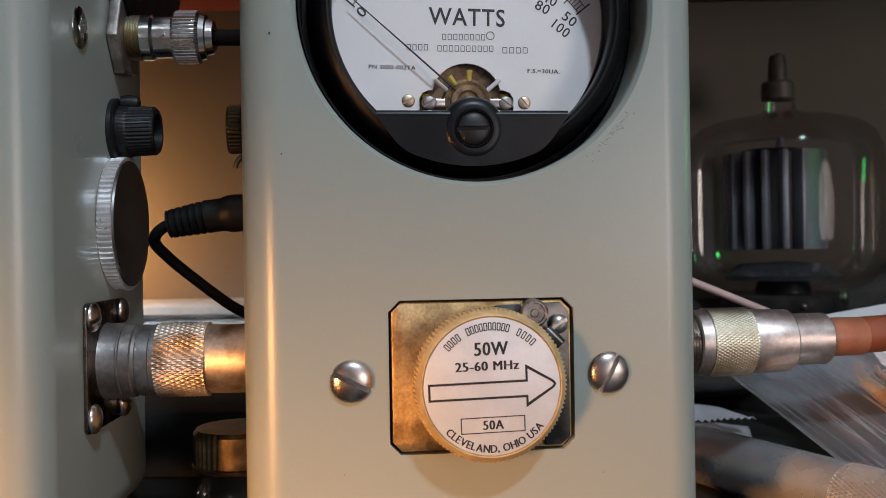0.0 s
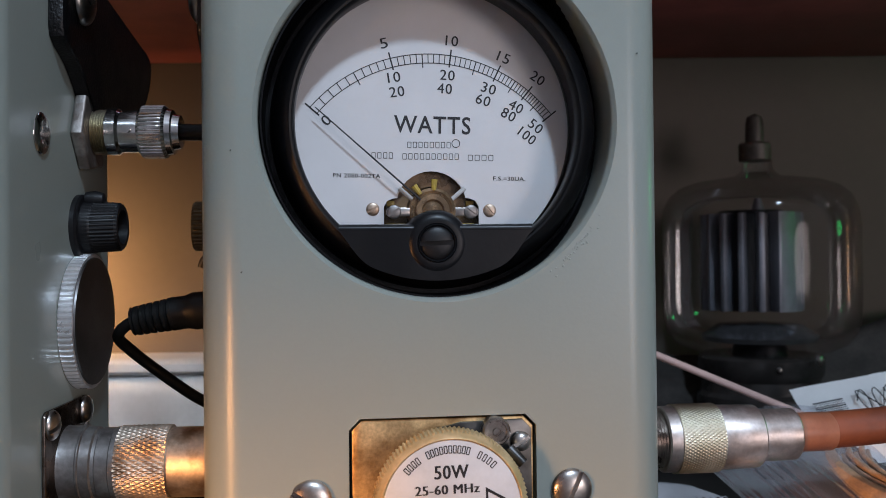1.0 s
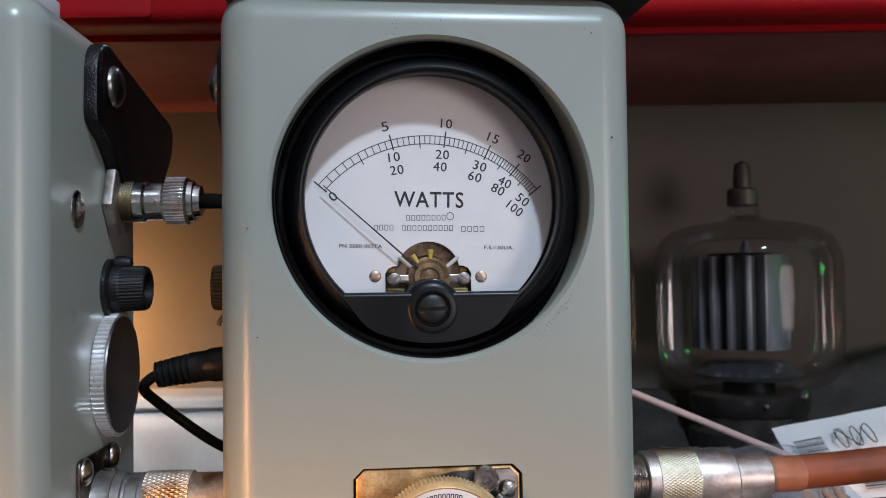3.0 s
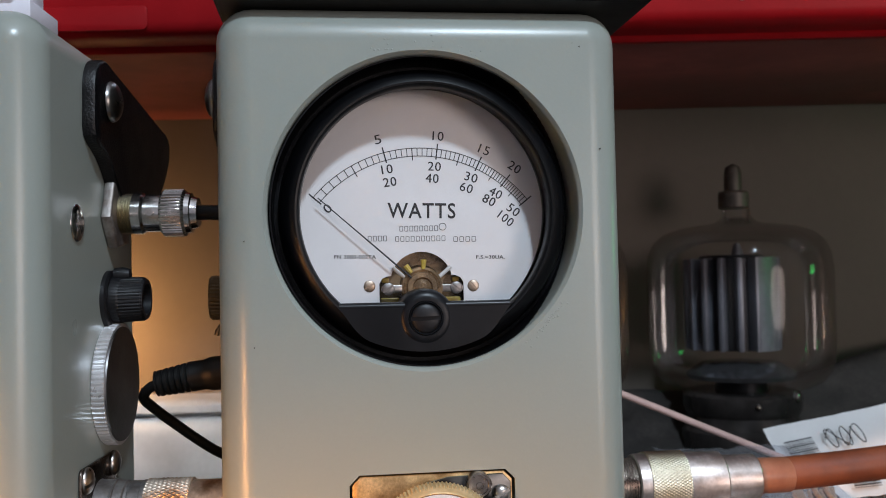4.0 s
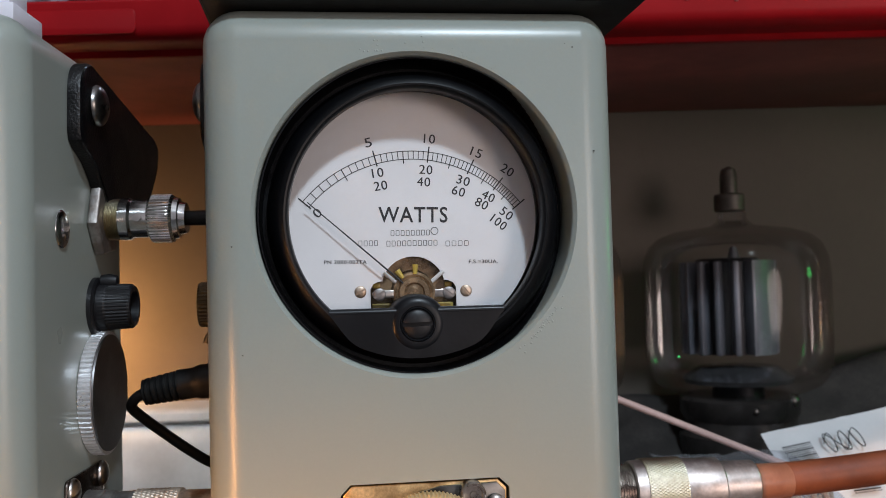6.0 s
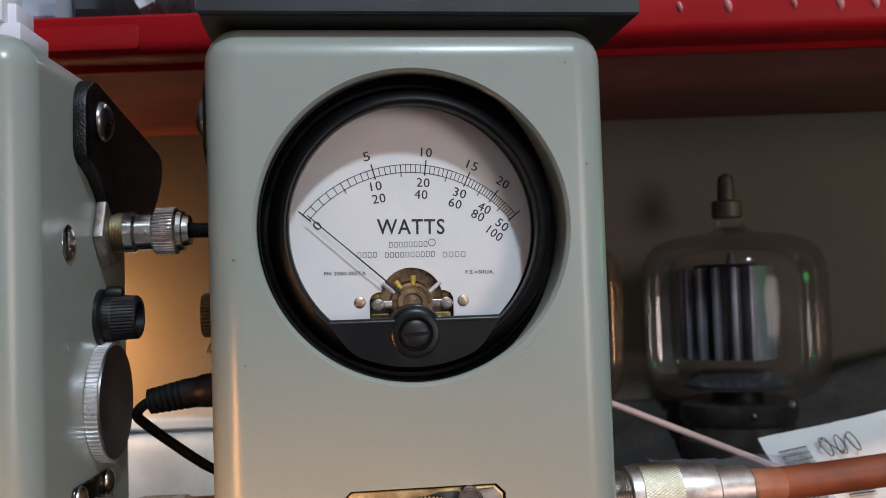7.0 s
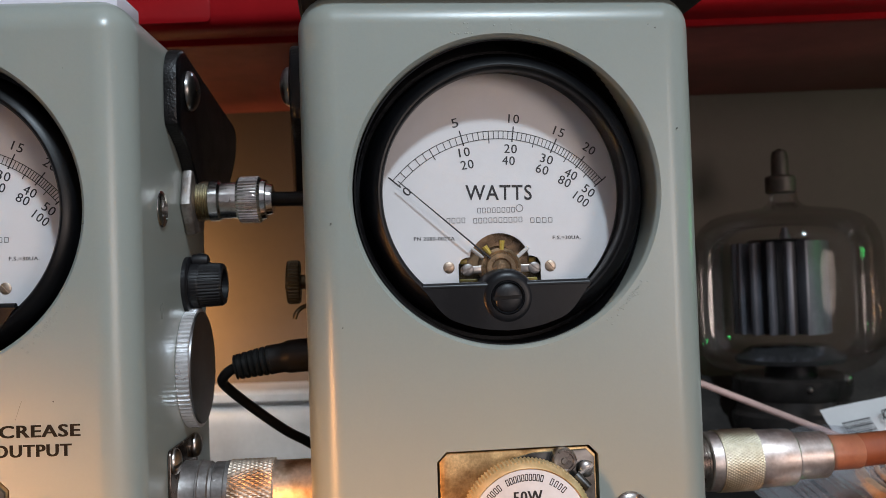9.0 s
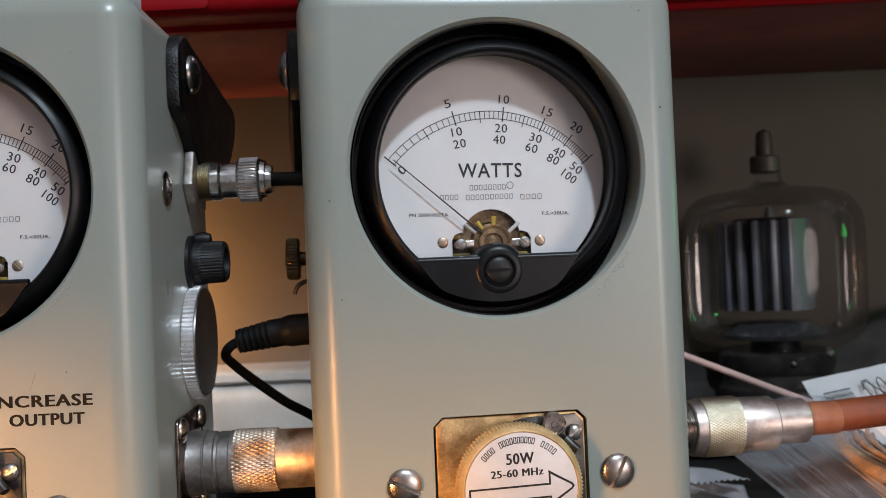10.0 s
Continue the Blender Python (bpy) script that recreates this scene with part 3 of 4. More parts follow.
    part("needle", tube([(p[0], 0.0140, p[1]), (q[0], 0.0138, q[1]), (t[0], 0.0140, t[1])], lambda u: 0.00026 - 0.00012 * u, 8, 4), INK, root, "thin black needle resting at zero")
    # socket for the element
    part("socket_gap", prism(socket_outline(0.0422, 0.0344), (0.0050, 0.0068)), BLACK_DULL, root)
    part("socket_plate", prism(socket_outline(0.0412, 0.0336, 0.0022), (0.0008, 0.0050), 0.0003), BRASS, root, "tarnished brass socket plate")
    # Steel catch at the top; the strip down its right stands for shaded brass.
    part("catch_plate", prism([(x / 1000, z / 1000) for x, z in ((-1.5, 55.6), (4.2, 57.0), (18.4, 57.3), (20.4, 55.2), (20.4, 26.5), (18.2, 24.8), (14.5, 24.8), (14.5, 50.0), (4.0, 53.8))], (-0.0002, 0.0010), 0.0002), STEEL_DARK, root, "dark steel catch plate, its right strip standing in for shaded brass")
    part("catch_pivot", lathe([(0.0005, 0.0032), (-0.0028, 0.0032), (-0.0034, 0.0028), (-0.0034, 0.0023), (-0.0030, 0.0022), (-0.0030, 0.0010), (-0.0033, 0.0008), (-0.0033, 0.0)], (0.0119, 0, 0.0551), "y", 40), NICKEL, root, "round steel catch pivot")
    part("catch_screw", slotted_head(0.0022, 0.0016, (0.0179, -0.0006, 0.0524), slot=0.2, turn=-30), NICKEL, root)
    part("catch_pin", tube([(0.0148, -0.0022, 0.0512), (0.0178, -0.0036, 0.0480)], 0.0013, 12, 1), STEEL_DARK, root)
    part("face_screw", slotted_head(0.0048, 0.0021, (-0.0292, 0.0, 0.0407), slot=0.115, turn=27, deep=0.97), NICKEL, root, "domed slotted steel screw")
    part("face_screw", slotted_head(0.0048, 0.0021, (0.0296, 0.0, 0.0409), slot=0.115, turn=-62, deep=0.97), NICKEL, root, "domed slotted steel screw")
    # leather strap ends
    for side in (-1, 1):
        strap = part("strap", strap_mesh(side), LEATHER, root, "black leather carrying strap end")
        part("strap_screw", slotted_head(0.0060, 0.0036, (side * 0.0572, 0.0445, 0.1625), "x", side, cross=True, slot=0.07, turn=20, reach=0.24, deep=0.3), DOME, strap, "domed grey metal strap rivet")
    for x in (-0.038, 0.038):
        for yy in (0.018, 0.070):
            part("foot", lathe([(-0.0082, 0.0), (-0.0082, 0.0075), (-0.0015, 0.0085), (0.001, 0.0085), (0.001, 0.0)], (x, yy, -0.0015), "z", 32), RUBBER, root, "black rubber foot")
    # chips and blisters of the enamel
    rng = random.Random(7)
    for x, z, r in chips:
        part("paint_chip", lathe([(-0.00006, 0.0), (-0.00005, r * 0.0006), (0.0002, r * 0.0008)], (x / 1000, 0.0, z / 1000), "y", 9, lambda i, j: 0.00008 * ((i * 5) % 3 - 1)), CHIP, case)
    bumps = []
    for k in range(46):
        a, rr = radians(-42 + rng.gauss(0, 6)), 0.0424 + abs(rng.gauss(0, 0.0009))
        s = rng.uniform(0.00018, 0.00036)
        bumps.append(lathe([(0.0002, s), (-0.00004, s * 0.85), (-0.00009, s * 0.5), (-0.00011, 0.0)], (hx + rr * math.cos(a), 0, hz + rr * math.sin(a)), "y", 10))
    for k in range(22):
        a = radians(rng.uniform(60, 110))
        s = rng.uniform(0.00015, 0.00036)
        rr = 0.0420 + abs(rng.gauss(0, 0.0012))
        bumps.append(lathe([(0.0002, s), (-0.00003, s * 0.85), (-0.00008, s * 0.5), (-0.0001, 0.0)], (hx + rr * math.cos(a), 0, hz + rr * math.sin(a)), "y", 8))
    part("blistered_paint", joined(*bumps), PAINT, case, "small blisters in the enamel")["kind"] = "stuff"


def element(m):
    """The round plug-in element: gold knurled rim and a printed label."""
    root = thing("plug_in_element", m, "round plug-in element with gold knurled rim and silver label", "plug-in element", "elements in the wattmeters")
    part("barrel", lathe([(0.0048, 0.0), (0.0048, 0.0150), (-0.0004, 0.0150), (-0.0030, 0.0156), (-0.0034, 0.0156), (-0.0034, 0.0)], (0, 0, 0), "y", 64), GOLD, root)
    part("rim", lathe([(-0.0030, 0.0), (-0.0030, 0.0161), (-0.0036, 0.0169), (-0.0080, 0.0169), (-0.0086, 0.0164), (-0.0091, 0.0160), (-0.0098, 0.0156), (-0.0100, 0.0153), (-0.0098, 0.0151), (-0.0093, 0.0150), (-0.0093, 0.0)], (0, 0, 0), "y", 4 * 104, lambda i, j: (-0.00034 if i % 4 in (0, 1) else 0.0) if j in (2, 3) else 0.0), GOLD, root, "gold anodised knurled rim")
    label = part("label_plate", lathe([(-0.0092, 0.0), (-0.0092, 0.01496), (-0.0096, 0.01492), (-0.0097, 0.01470), (-0.0097, 0.0)], (0, 0, 0), "y", 96), ALU, root, "satin silver label with black print")
    y, tilt = -0.00976, -1.3

    def at(name, bm, x, z, turn=0.0):
        c, s = math.cos(radians(-tilt)), math.sin(radians(-tilt))
        return print_on(name, bm, INK, label, (x * c - z * s) / 1000, y, (x * s + z * c) / 1000, turn + tilt)
    at("print", heavy("50W", 0.0029, 0.0073, -0.004, 0.00010), 0.0, 8.2)
    at("print", heavy("25-60 MHz", 0.0020, 0.0138, 0.0, 0.00012), -1.0, 4.5)
    at("print", heavy("50A", 0.0020, 0.0044, 0.0, 0.00010), -0.1, -8.25)
    outer = [(-14.0, 1.15), (7.3, 1.15), (7.3, 4.5), (13.6, 0.7), (14.1, -0.1), (13.6, -0.9), (7.3, -4.9), (7.3, -2.7), (-14.0, -2.7)]
    inner = [(-13.5, 0.65), (7.8, 0.65), (7.8, 3.5), (13.1, 0.35), (13.5, -0.1), (13.1, -0.6), (7.8, -3.8), (7.8, -2.2), (-13.5, -2.2)]
    for name, a, b in (("arrow", outer, inner), ("print_frame", [(-7.2, -6.5), (6.9, -6.5), (6.9, -10.0), (-7.2, -10.0)], [(-6.98, -6.72), (6.68, -6.72), (6.68, -9.78), (-6.98, -9.78)])):
        bm = bmesh.new()
        p, q = [bm.verts.new((u / 1000, 0, v / 1000)) for u, v in a], [bm.verts.new((u / 1000, 0, v / 1000)) for u, v in b]
        for i in range(len(p)):
            k = (i + 1) % len(p)
            bm.faces.new((p[i], p[k], q[k], q[i]))
        at(name, bm, 0, 0)
    # lettering round the foot, each letter by its own width
    text, size, r = "CLEVELAND, OHIO USA", 0.00168, 13.45
    glyphs = []
    for ch in text:
        bm = None if ch == " " else heavy(ch, 0.0006 if ch == "," else size, None, 0.0, 0.00008)
        if bm:
            bmesh.ops.scale(bm, vec=(0.86, 1, 1), verts=bm.verts[:])
        wide = 0.0006 if ch == " " else max(v.co.x for v in bm.verts) - min(v.co.x for v in bm.verts)
        glyphs.append((ch, bm, wide))
    gap = (radians(99) * r / 1000 - sum(g[2] for g in glyphs)) / (len(glyphs) - 1)
    place = 0.0
    for ch, bm, wide in glyphs:
        a = 271.0 - 49.5 + math.degrees((place + wide / 2) * 1000 / r)
        place += wide + gap
        if bm:
            q = r + 0.7 if ch == "," else r
            at("print", bm, q * math.cos(radians(a)), q * math.sin(radians(a)), 270.0 - a)
    for a0, a1, count in ((139.5, 121, 4), (114.5, 71, 10), (64, 42.5, 4)):
        for k in range(count):
            a = a0 + (a1 - a0) * (k + 0.5) / count
            at("name_bar", hollow(0.00082, 0.00175, 0.00022), 13.0 * math.cos(radians(a)), 13.0 * math.sin(radians(a)), 90.0 - a)
    return root


# the meter in the middle
meter = thing("wattmeter", pose(0, 0, 0), "grey green metal wattmeter, needle at zero, standing on the bench", "wattmeter", "wattmeters on the bench")
meter_front(meter, ((-43.8, 91.3, 0.30), (-46.0, 118.0, 0.26), (46.5, 141.0, 0.26), (-31.0, 20.0, 0.2), (41.5, 168.0, 0.34), (39.6, 168.9, 0.2), (28.0, 18.0, 0.2)))
ny, nz = N_AXIS
NZ = 0.0420
part("output_jack", lathe([(0.0530, 0.0)] + [(0.0530 + 0.0004 * k, 0.0080 if k % 2 else 0.0074) for k in range(39)] + [(0.0686, 0.0)], (0, ny, NZ), "x", 64), NICKEL, meter, "threaded output jack")
nut = part("thumb_nut", ribbed(-0.0606, -0.0564, 0.0067, (0, 0.050, 0.1032), "x", 36, 0.0003), BROWN_BRASS, meter, "knurled brass thumb nut")
part("stud", lathe([(-0.0611, 0.0), (-0.0611, 0.0022), (-0.0530, 0.0022), (-0.0530, 0.0)], (0, 0.050, 0.1032), "x", 24), BROWN_BRASS, nut)
part("bent_tag", tube([(-0.0525, 0.046, 0.0962), (-0.0555, 0.045, 0.0957), (-0.0575, 0.044, 0.0942), (-0.0582, 0.044, 0.0922)], 0.0007, 8, 4), BROWN_BRASS, meter, "small bent solder tag")
element(pose(0.0009, 0, 0.0400))

# the meter beside it
LEFT = pose(-0.1481, 0.003, -0.0012, 0, 0, -4.0)
meter_b = thing("wattmeter", LEFT, "grey green metal wattmeter with knurled side wheel, on the bench", "wattmeter", "wattmeters on the bench")
meter_front(meter_b, ((37.0, 160.0, 0.2), (41.0, 121.0, 0.16), (32.8, 77.2, 0.26), (23.0, 47.0, 0.2), (-30.0, 70.0, 0.26)))
for text, w, x, z in (("INCREASE", 0.0255, 26.4, 70.1), ("OUTPUT", 0.0189, 27.5, 65.3)):
    print_on("case_print", heavy(text, 0.0031, w, -0.012, 0.00016), STAMP, meter_b, x / 1000, -0.0001, z / 1000, 0.4)
part("scratch", tube([(0.0251, -0.00002, 0.0776), (0.0243, -0.00003, 0.0754), (0.0234, -0.00002, 0.0728)], 0.00002, 5, 5), STAMP, meter_b, "fine dark scratch in the enamel")
part("side_screw", slotted_head(0.0052, 0.0013, (0.0532, 0.0272, 0.1261), "x", 1, cross=True, slot=0.22, turn=25, deep=0.95), CHROME, meter_b, "domed chrome cross-head screw")
by, bz_ = 0.058, 0.1306
hexa = [(by + 0.0114 * math.cos(radians(60 * k + 8)), bz_ + 0.0114 * math.sin(radians(60 * k + 8))) for k in range(6)]
jack = part("small_jack", prism(hexa, (0.0534, 0.0566), 0.0007, 3, "yz"), NUT, meter_b, "hexagon nut of the small coaxial jack")
part("thread", lathe([(0.056, 0.0)] + [(0.0564 + 0.00035 * k, 0.0062 if k % 2 else 0.0056) for k in range(13)] + [(0.0610, 0.0)], (0, by, bz_), "x", 48), PALE_GOLD, jack)
holder = part("fuse_holder", lathe([(0.0530, 0.0), (0.0530, 0.0088), (0.0558, 0.0088), (0.0563, 0.0082), (0.0563, 0.0)], (-0.0014, 0.0547, 0.1045), "x", 48), BLACK_DULL, meter_b, "black plastic fuse holder")
part("cap", lathe([(0.0560, 0.0), (0.0560, 0.0071), (0.0585, 0.0071), (0.0590, 0.0069), (0.0652, 0.0066), (0.0659, 0.0060), (0.0659, 0.0047), (0.0625, 0.0044), (0.0625, 0.0)], (-0.0014, 0.0555, 0.1045), "x", 4 * 40, lambda i, j: -0.00022 if j in (3, 4) and i % 4 in (0, 1) else 0.0), BLACK_DULL, holder, "ribbed black screw cap")
part("index_bump", lathe([(0.0562, 0.0), (0.0566, 0.0020), (0.0590, 0.0023), (0.0612, 0.0017), (0.0618, 0.0)], (-0.0014, 0.0545, 0.1120), "x", 20), BLACK_DULL, holder)
wheel = part("wheel", ribbed(0.0533, 0.0569, 0.0182, (0, 0.0550, 0.0792), "x", 76, 0.0006, chamfer=0.0003), ALU_RIM, meter_b, "bright knurled aluminium wheel")
part("wheel_face", lathe([(0.0566, 0.0), (0.0566, 0.0172), (0.0574, 0.0170), (0.0575, 0.0)], (0, 0.0550, 0.0792), "x", 72), WHEEL_FACE, wheel, "dark brushed wheel face")
fy, fz = ny - 0.0038, nz + 0.0005
flange = part("flange", prism(rounded(0.0320, 0.0320, 0.002, 3, fy, fz - 0.0003), (0.0533, 0.0542), 0.0003, 2, "yz"), FLANGE, meter_b, "browned square steel connector flange")
for sy in (-1, 1):
    for sz in (-1, 1):
        part("flange_screw", slotted_head(0.0037, 0.0022, (0.0542, fy + sy * 0.0124, fz - 0.0003 + sz * 0.0125), "x", 1, slot=0.14, turn=30 * sy + 50 * sz), NICKEL, flange, "slotted steel screw")
part("output_jack", lathe([(0.0540, 0.0), (0.0540, 0.0100), (0.0545, 0.0098), (0.0586, 0.0097), (0.0588, 0.0099), (0.0592, 0.0099), (0.0594, 0.0095), (0.0618, 0.0094), (0.0622, 0.0089), (0.0630, 0.0088), (0.0633, 0.0092), (0.0676, 0.0091), (0.0678, 0.0)], (0, fy, fz), "x", 72), STEEL_GREY, flange, "grey stepped coaxial jack")

# ---- leads and plugs ----
coupler = thing("coaxial_coupler", LEFT, "knurled nickel coaxial coupler joining the two wattmeters", "coaxial coupler")
part("coupling_nut", knurled(0.0678, 0.0804, 0.0095, (0, fy, fz), "x", 50, 10, 0.00020, 200), BRONZE, coupler, "diamond knurled coupling nut")
part("lip", lathe([(0.0660, 0.0), (0.0660, 0.0089), (0.0666, 0.0093), (0.0678, 0.0093), (0.0678, 0.0)], (0, fy, fz), "x", 64), STEEL_GREY, coupler)
part("sleeve", lathe([(0.0802, 0.0), (0.0802, 0.0087), (0.0807, 0.0089), (0.0948, 0.0089), (0.0951, 0.0087), (0.0951, 0.0)], (0, fy, fz), "x", 72), BRONZE, coupler, "browned silver sleeve")

bnc = thing("small_coaxial_lead", LEFT, "chrome bayonet plug on a thin black lead between the meters", "coaxial lead")
part("plug_body", lathe([(0.0606, 0.0), (0.0606, 0.0064), (0.0632, 0.0064), (0.0636, 0.0060), (0.0640, 0.0057), (0.0690, 0.0057), (0.0692, 0.0)], (0, by, bz_), "x", 56), CHROME, bnc)
part("bayonet_lug", lathe([(0.0, 0.0), (0.0, 0.0011), (0.0008, 0.0010), (0.0010, 0.0)], (0.0664, by - 0.0066, bz_), "y", 16), CHROME, bnc)
part("grip", ribbed(0.0690, 0.0764, 0.0073, (0, by, bz_), "x", 40, 0.0004, chamfer=0.0008), CHROME, bnc, "ribbed chrome bayonet grip")
part("tail", lathe([(0.0762, 0.0), (0.0762, 0.0064), (0.0778, 0.0061), (0.0780, 0.0050), (0.0798, 0.0046), (0.0799, 0.0)], (0, by, bz_), "x", 48), CHROME, bnc)
part("cable", tube([(0.0790, by, bz_), (0.0900, by, bz_ - 0.0001), (0.0950, by, bz_)], 0.0023, 16, 4), RUBBER, bnc, "thin black cable")

feed = thing("coaxial_feed_cable", pose(0, 0, 0), "brown coaxial cable with silver plug, screwed to the wattmeter", "coaxial cable")
part("plug_ring", lathe([(0.0680, 0.0), (0.0680, 0.0088), (0.0684, 0.0092), (0.0717, 0.0094), (0.0718, 0.0)], (0, ny, NZ), "x", 64), SILVER, feed)
part("coupling_nut", knurled(0.0716, 0.0840, 0.0097, (0, ny, NZ), "x", 68, 16, 0.00011, 272), PALE_GOLD, feed, "pale gold diamond knurled nut")
part("ferrule", lathe([(0.0838, 0.0), (0.0838, 0.0090), (0.0842, 0.0092), (0.0961, 0.0089), (0.0966, 0.0085), (0.0966, 0.0)], (0, ny, NZ), "x", 64), SILVER, feed, "tarnished silver ferrule")
part("ferrule_step", lathe([(0.0964, 0.0), (0.0964, 0.0074), (0.1076, 0.0074), (0.1080, 0.0071), (0.1080, 0.0)], (0, ny, NZ + 0.0002), "x", 64), SILVER, feed)
part("shrink_sleeve", lathe([(0.1070, 0.0), (0.1070, 0.00560), (0.1190, 0.00555), (0.1196, 0.00535), (0.1196, 0.0)], (0, ny, NZ + 0.0006), "x", 40), SHRINK, feed, "pale clear sleeve over the cable end")
part("cable", tube([(0.1065, ny, NZ + 0.0004), (0.1300, ny, NZ + 0.0014), (0.1700, ny - 0.001, NZ + 0.0044), (0.2200, ny - 0.004, NZ + 0.0080), (0.3200, ny - 0.02, NZ + 0.010)], 0.0053, 28, 8), COAX, feed, "translucent brown cable jacket")

dc = thing("power_lead", pose(0, 0, 0), "black ribbed power plug and cable in the meter's side", "power lead")
part("plug", tube([(-0.0532, 0.051, 0.0808), (-0.0600, 0.051, 0.0804), (-0.0668, 0.0512, 0.0796)], lambda t: 0.0051 - 0.0006 * max(0.0, min(1.0, (t - 0.55) / 0.12)), 24, 12), RUBBER, dc, "black moulded plug")
part("strain_relief", tube([(-0.0660 - 0.0110 * k / 24, 0.0512 + 0.001 * k / 24, 0.0797 - 0.0020 * k / 24) for k in range(25)], lambda t: (0.0046 - 0.0007 * t) * (1.0 if int(t * 24) % 4 < 3 else 0.88), 20, 1), RUBBER, dc, "ribbed strain relief")
part("cable", tube([(-0.0765, 0.0522, 0.0778), (-0.0790, 0.0530, 0.0766), (-0.0810, 0.0545, 0.0748), (-0.0817, 0.0568, 0.0727), (-0.0800, 0.0598, 0.0700), (-0.0750, 0.0640, 0.0647), (-0.0640, 0.0690, 0.0552), (-0.0520, 0.0760, 0.0462), (-0.030, 0.100, 0.022), (0.0, 0.13, BENCH_Z + 0.003)], 0.0016, 16, 8), RUBBER, dc, "thin black cable")

# ---- things on top ----
case_b = thing("black_case", pose(0, 0, 0), "slate black plastic case lying on top of the wattmeter", "case")


def stack(levels):
    """A closed body through rectangles (x0, x1, y0, y1, z) from foot to top."""
    bm = bmesh.new()
    rows = [[bm.verts.new((x, y, z)) for x, y in ((x0, y0), (x1, y0), (x1, y1), (x0, y1))] for x0, x1, y0, y1, z in levels]
    for a, b in zip(rows, rows[1:]):
        for i in range(4):
            bm.faces.new((a[i], a[(i + 1) % 4], b[(i + 1) % 4], b[i]))
    bm.faces.new(rows[0])
    bm.faces.new(rows[-1])
    return bm


part("foot", stack(((-0.0512, 0.0590, 0.0010, 0.078, 0.1791), (-0.0524, 0.0604, -0.0022, 0.080, 0.1795), (-0.0528, 0.0608, -0.0028, 0.082, 0.1800))), BLACK_DULL, case_b, "black flat underside")
part("shell", stack(((-0.0530, 0.0610, -0.0030, 0.0822, 0.1800), (-0.0534, 0.0614, -0.0034, 0.0826, 0.1806), (-0.0534, 0.0614, -0.0034, 0.0826, 0.1945), (-0.0530, 0.0610, -0.0030, 0.0822, 0.1950))), material("slate_black_plastic", (0.015, 0.018, 0.024), 0.42, grain=600, grain_amount=0.2, patch=40, patch_amount=0.25, bump=0.1), case_b, "slate black shell")
part("lid", stack(((-0.0526, 0.0606, -0.0026, 0.0818, 0.1952), (-0.0530, 0.0610, -0.0030, 0.0822, 0.1958), (-0.0530, 0.0610, -0.0030, 0.0822, 0.2060), (-0.0514, 0.0594, -0.0014, 0.0806, 0.2075))), BLACK_DULL, case_b)

clip = thing("white_plastic_holder", LEFT, "stepped white plastic holder lying on top of the wattmeter", "plastic holder")
part("base", box((-0.010, 0.014, 0.1791), (0.0465, 0.034, 0.1838), 0.0006), WHITE_PLASTIC, clip)
part("step", box((0.010, 0.016, 0.1836), (0.0448, 0.028, 0.1895), 0.0006), WHITE_PLASTIC, clip)
part("block", box((0.0315, 0.0125, 0.1836), (0.0425, 0.026, 0.1945), 0.0008), WHITE_PLASTIC, clip)
part("block", box((0.0, 0.016, 0.1893), (0.028, 0.028, 0.1935), 0.0008), WHITE_PLASTIC, clip)

# ---- the red case over the bench ----
red = thing("organiser_case", BG, "red plastic organiser case with clear lid, held above the bench", "organiser case")
prof = [(0.325, 0.2065), (0.1236, 0.2065), (0.1230, 0.1990), (0.1222, 0.1976), (0.1205, 0.1970), (0.1180, 0.1972), (0.1168, 0.1982), (0.1160, 0.1992), (0.1090, 0.1997), (0.1060, 0.2003), (0.1040, 0.2014), (0.1028, 0.2030), (0.1022, 0.2052), (0.1022, 0.2140), (0.1030, 0.2150), (0.1090, 0.2150), (0.1090, 0.2110), (0.325, 0.2110)]
bm = prism(prof, (-0.5, 0.5), plane="yz")
part("tray", bm, RED, red)
part("latch_panel", prism(rounded(0.18, 0.0092, 0.002, 4, -0.1945, 0.2066), (0.1017, 0.1026), 0.0004), RED, red, "raised red latch panel")
# Red studs tinted pale, so that white glints are put into their colour.
STUD = material("red_plastic_glint_tint", (0.66, 0.24, 0.24), 0.18, specular=0.6, grain=500, grain_amount=0.06, patch=60, patch_amount=0.1)
for x, r in ((0.080, 0.0016), (0.0975, 0.0013), (0.1155, 0.0018), (0.1400, 0.0013), (0.1570, 0.0020), (0.1700, 0.0020), (0.1815, 0.0021), (0.1990, 0.0019), (0.2160, 0.0020)):
    stud = lathe([(0.0004, r * 1.15), (-0.0004, r), (-0.0011, r * 0.7), (-0.0015, r * 0.3), (-0.0016, 0.0)], (0, 0, 0), "y", 18)
    bmesh.ops.scale(stud, vec=(0.75, 1, 1.5), verts=stud.verts[:])
    part("stud", stud, STUD, red, m=pose(x, 0.1020, 0.2106, 0, -12, 0))
lid = part("clear_front", box((-0.5, 0.1095, 0.2150), (0.5, 0.1110, 0.2600), 0.0006), LID, red, "clear plastic front")
lid.visible_shadow = False
part("clear_top", box((-0.5, 0.1110, 0.2585), (0.5, 0.299, 0.2600)), LID, red)
rng = random.Random(3)
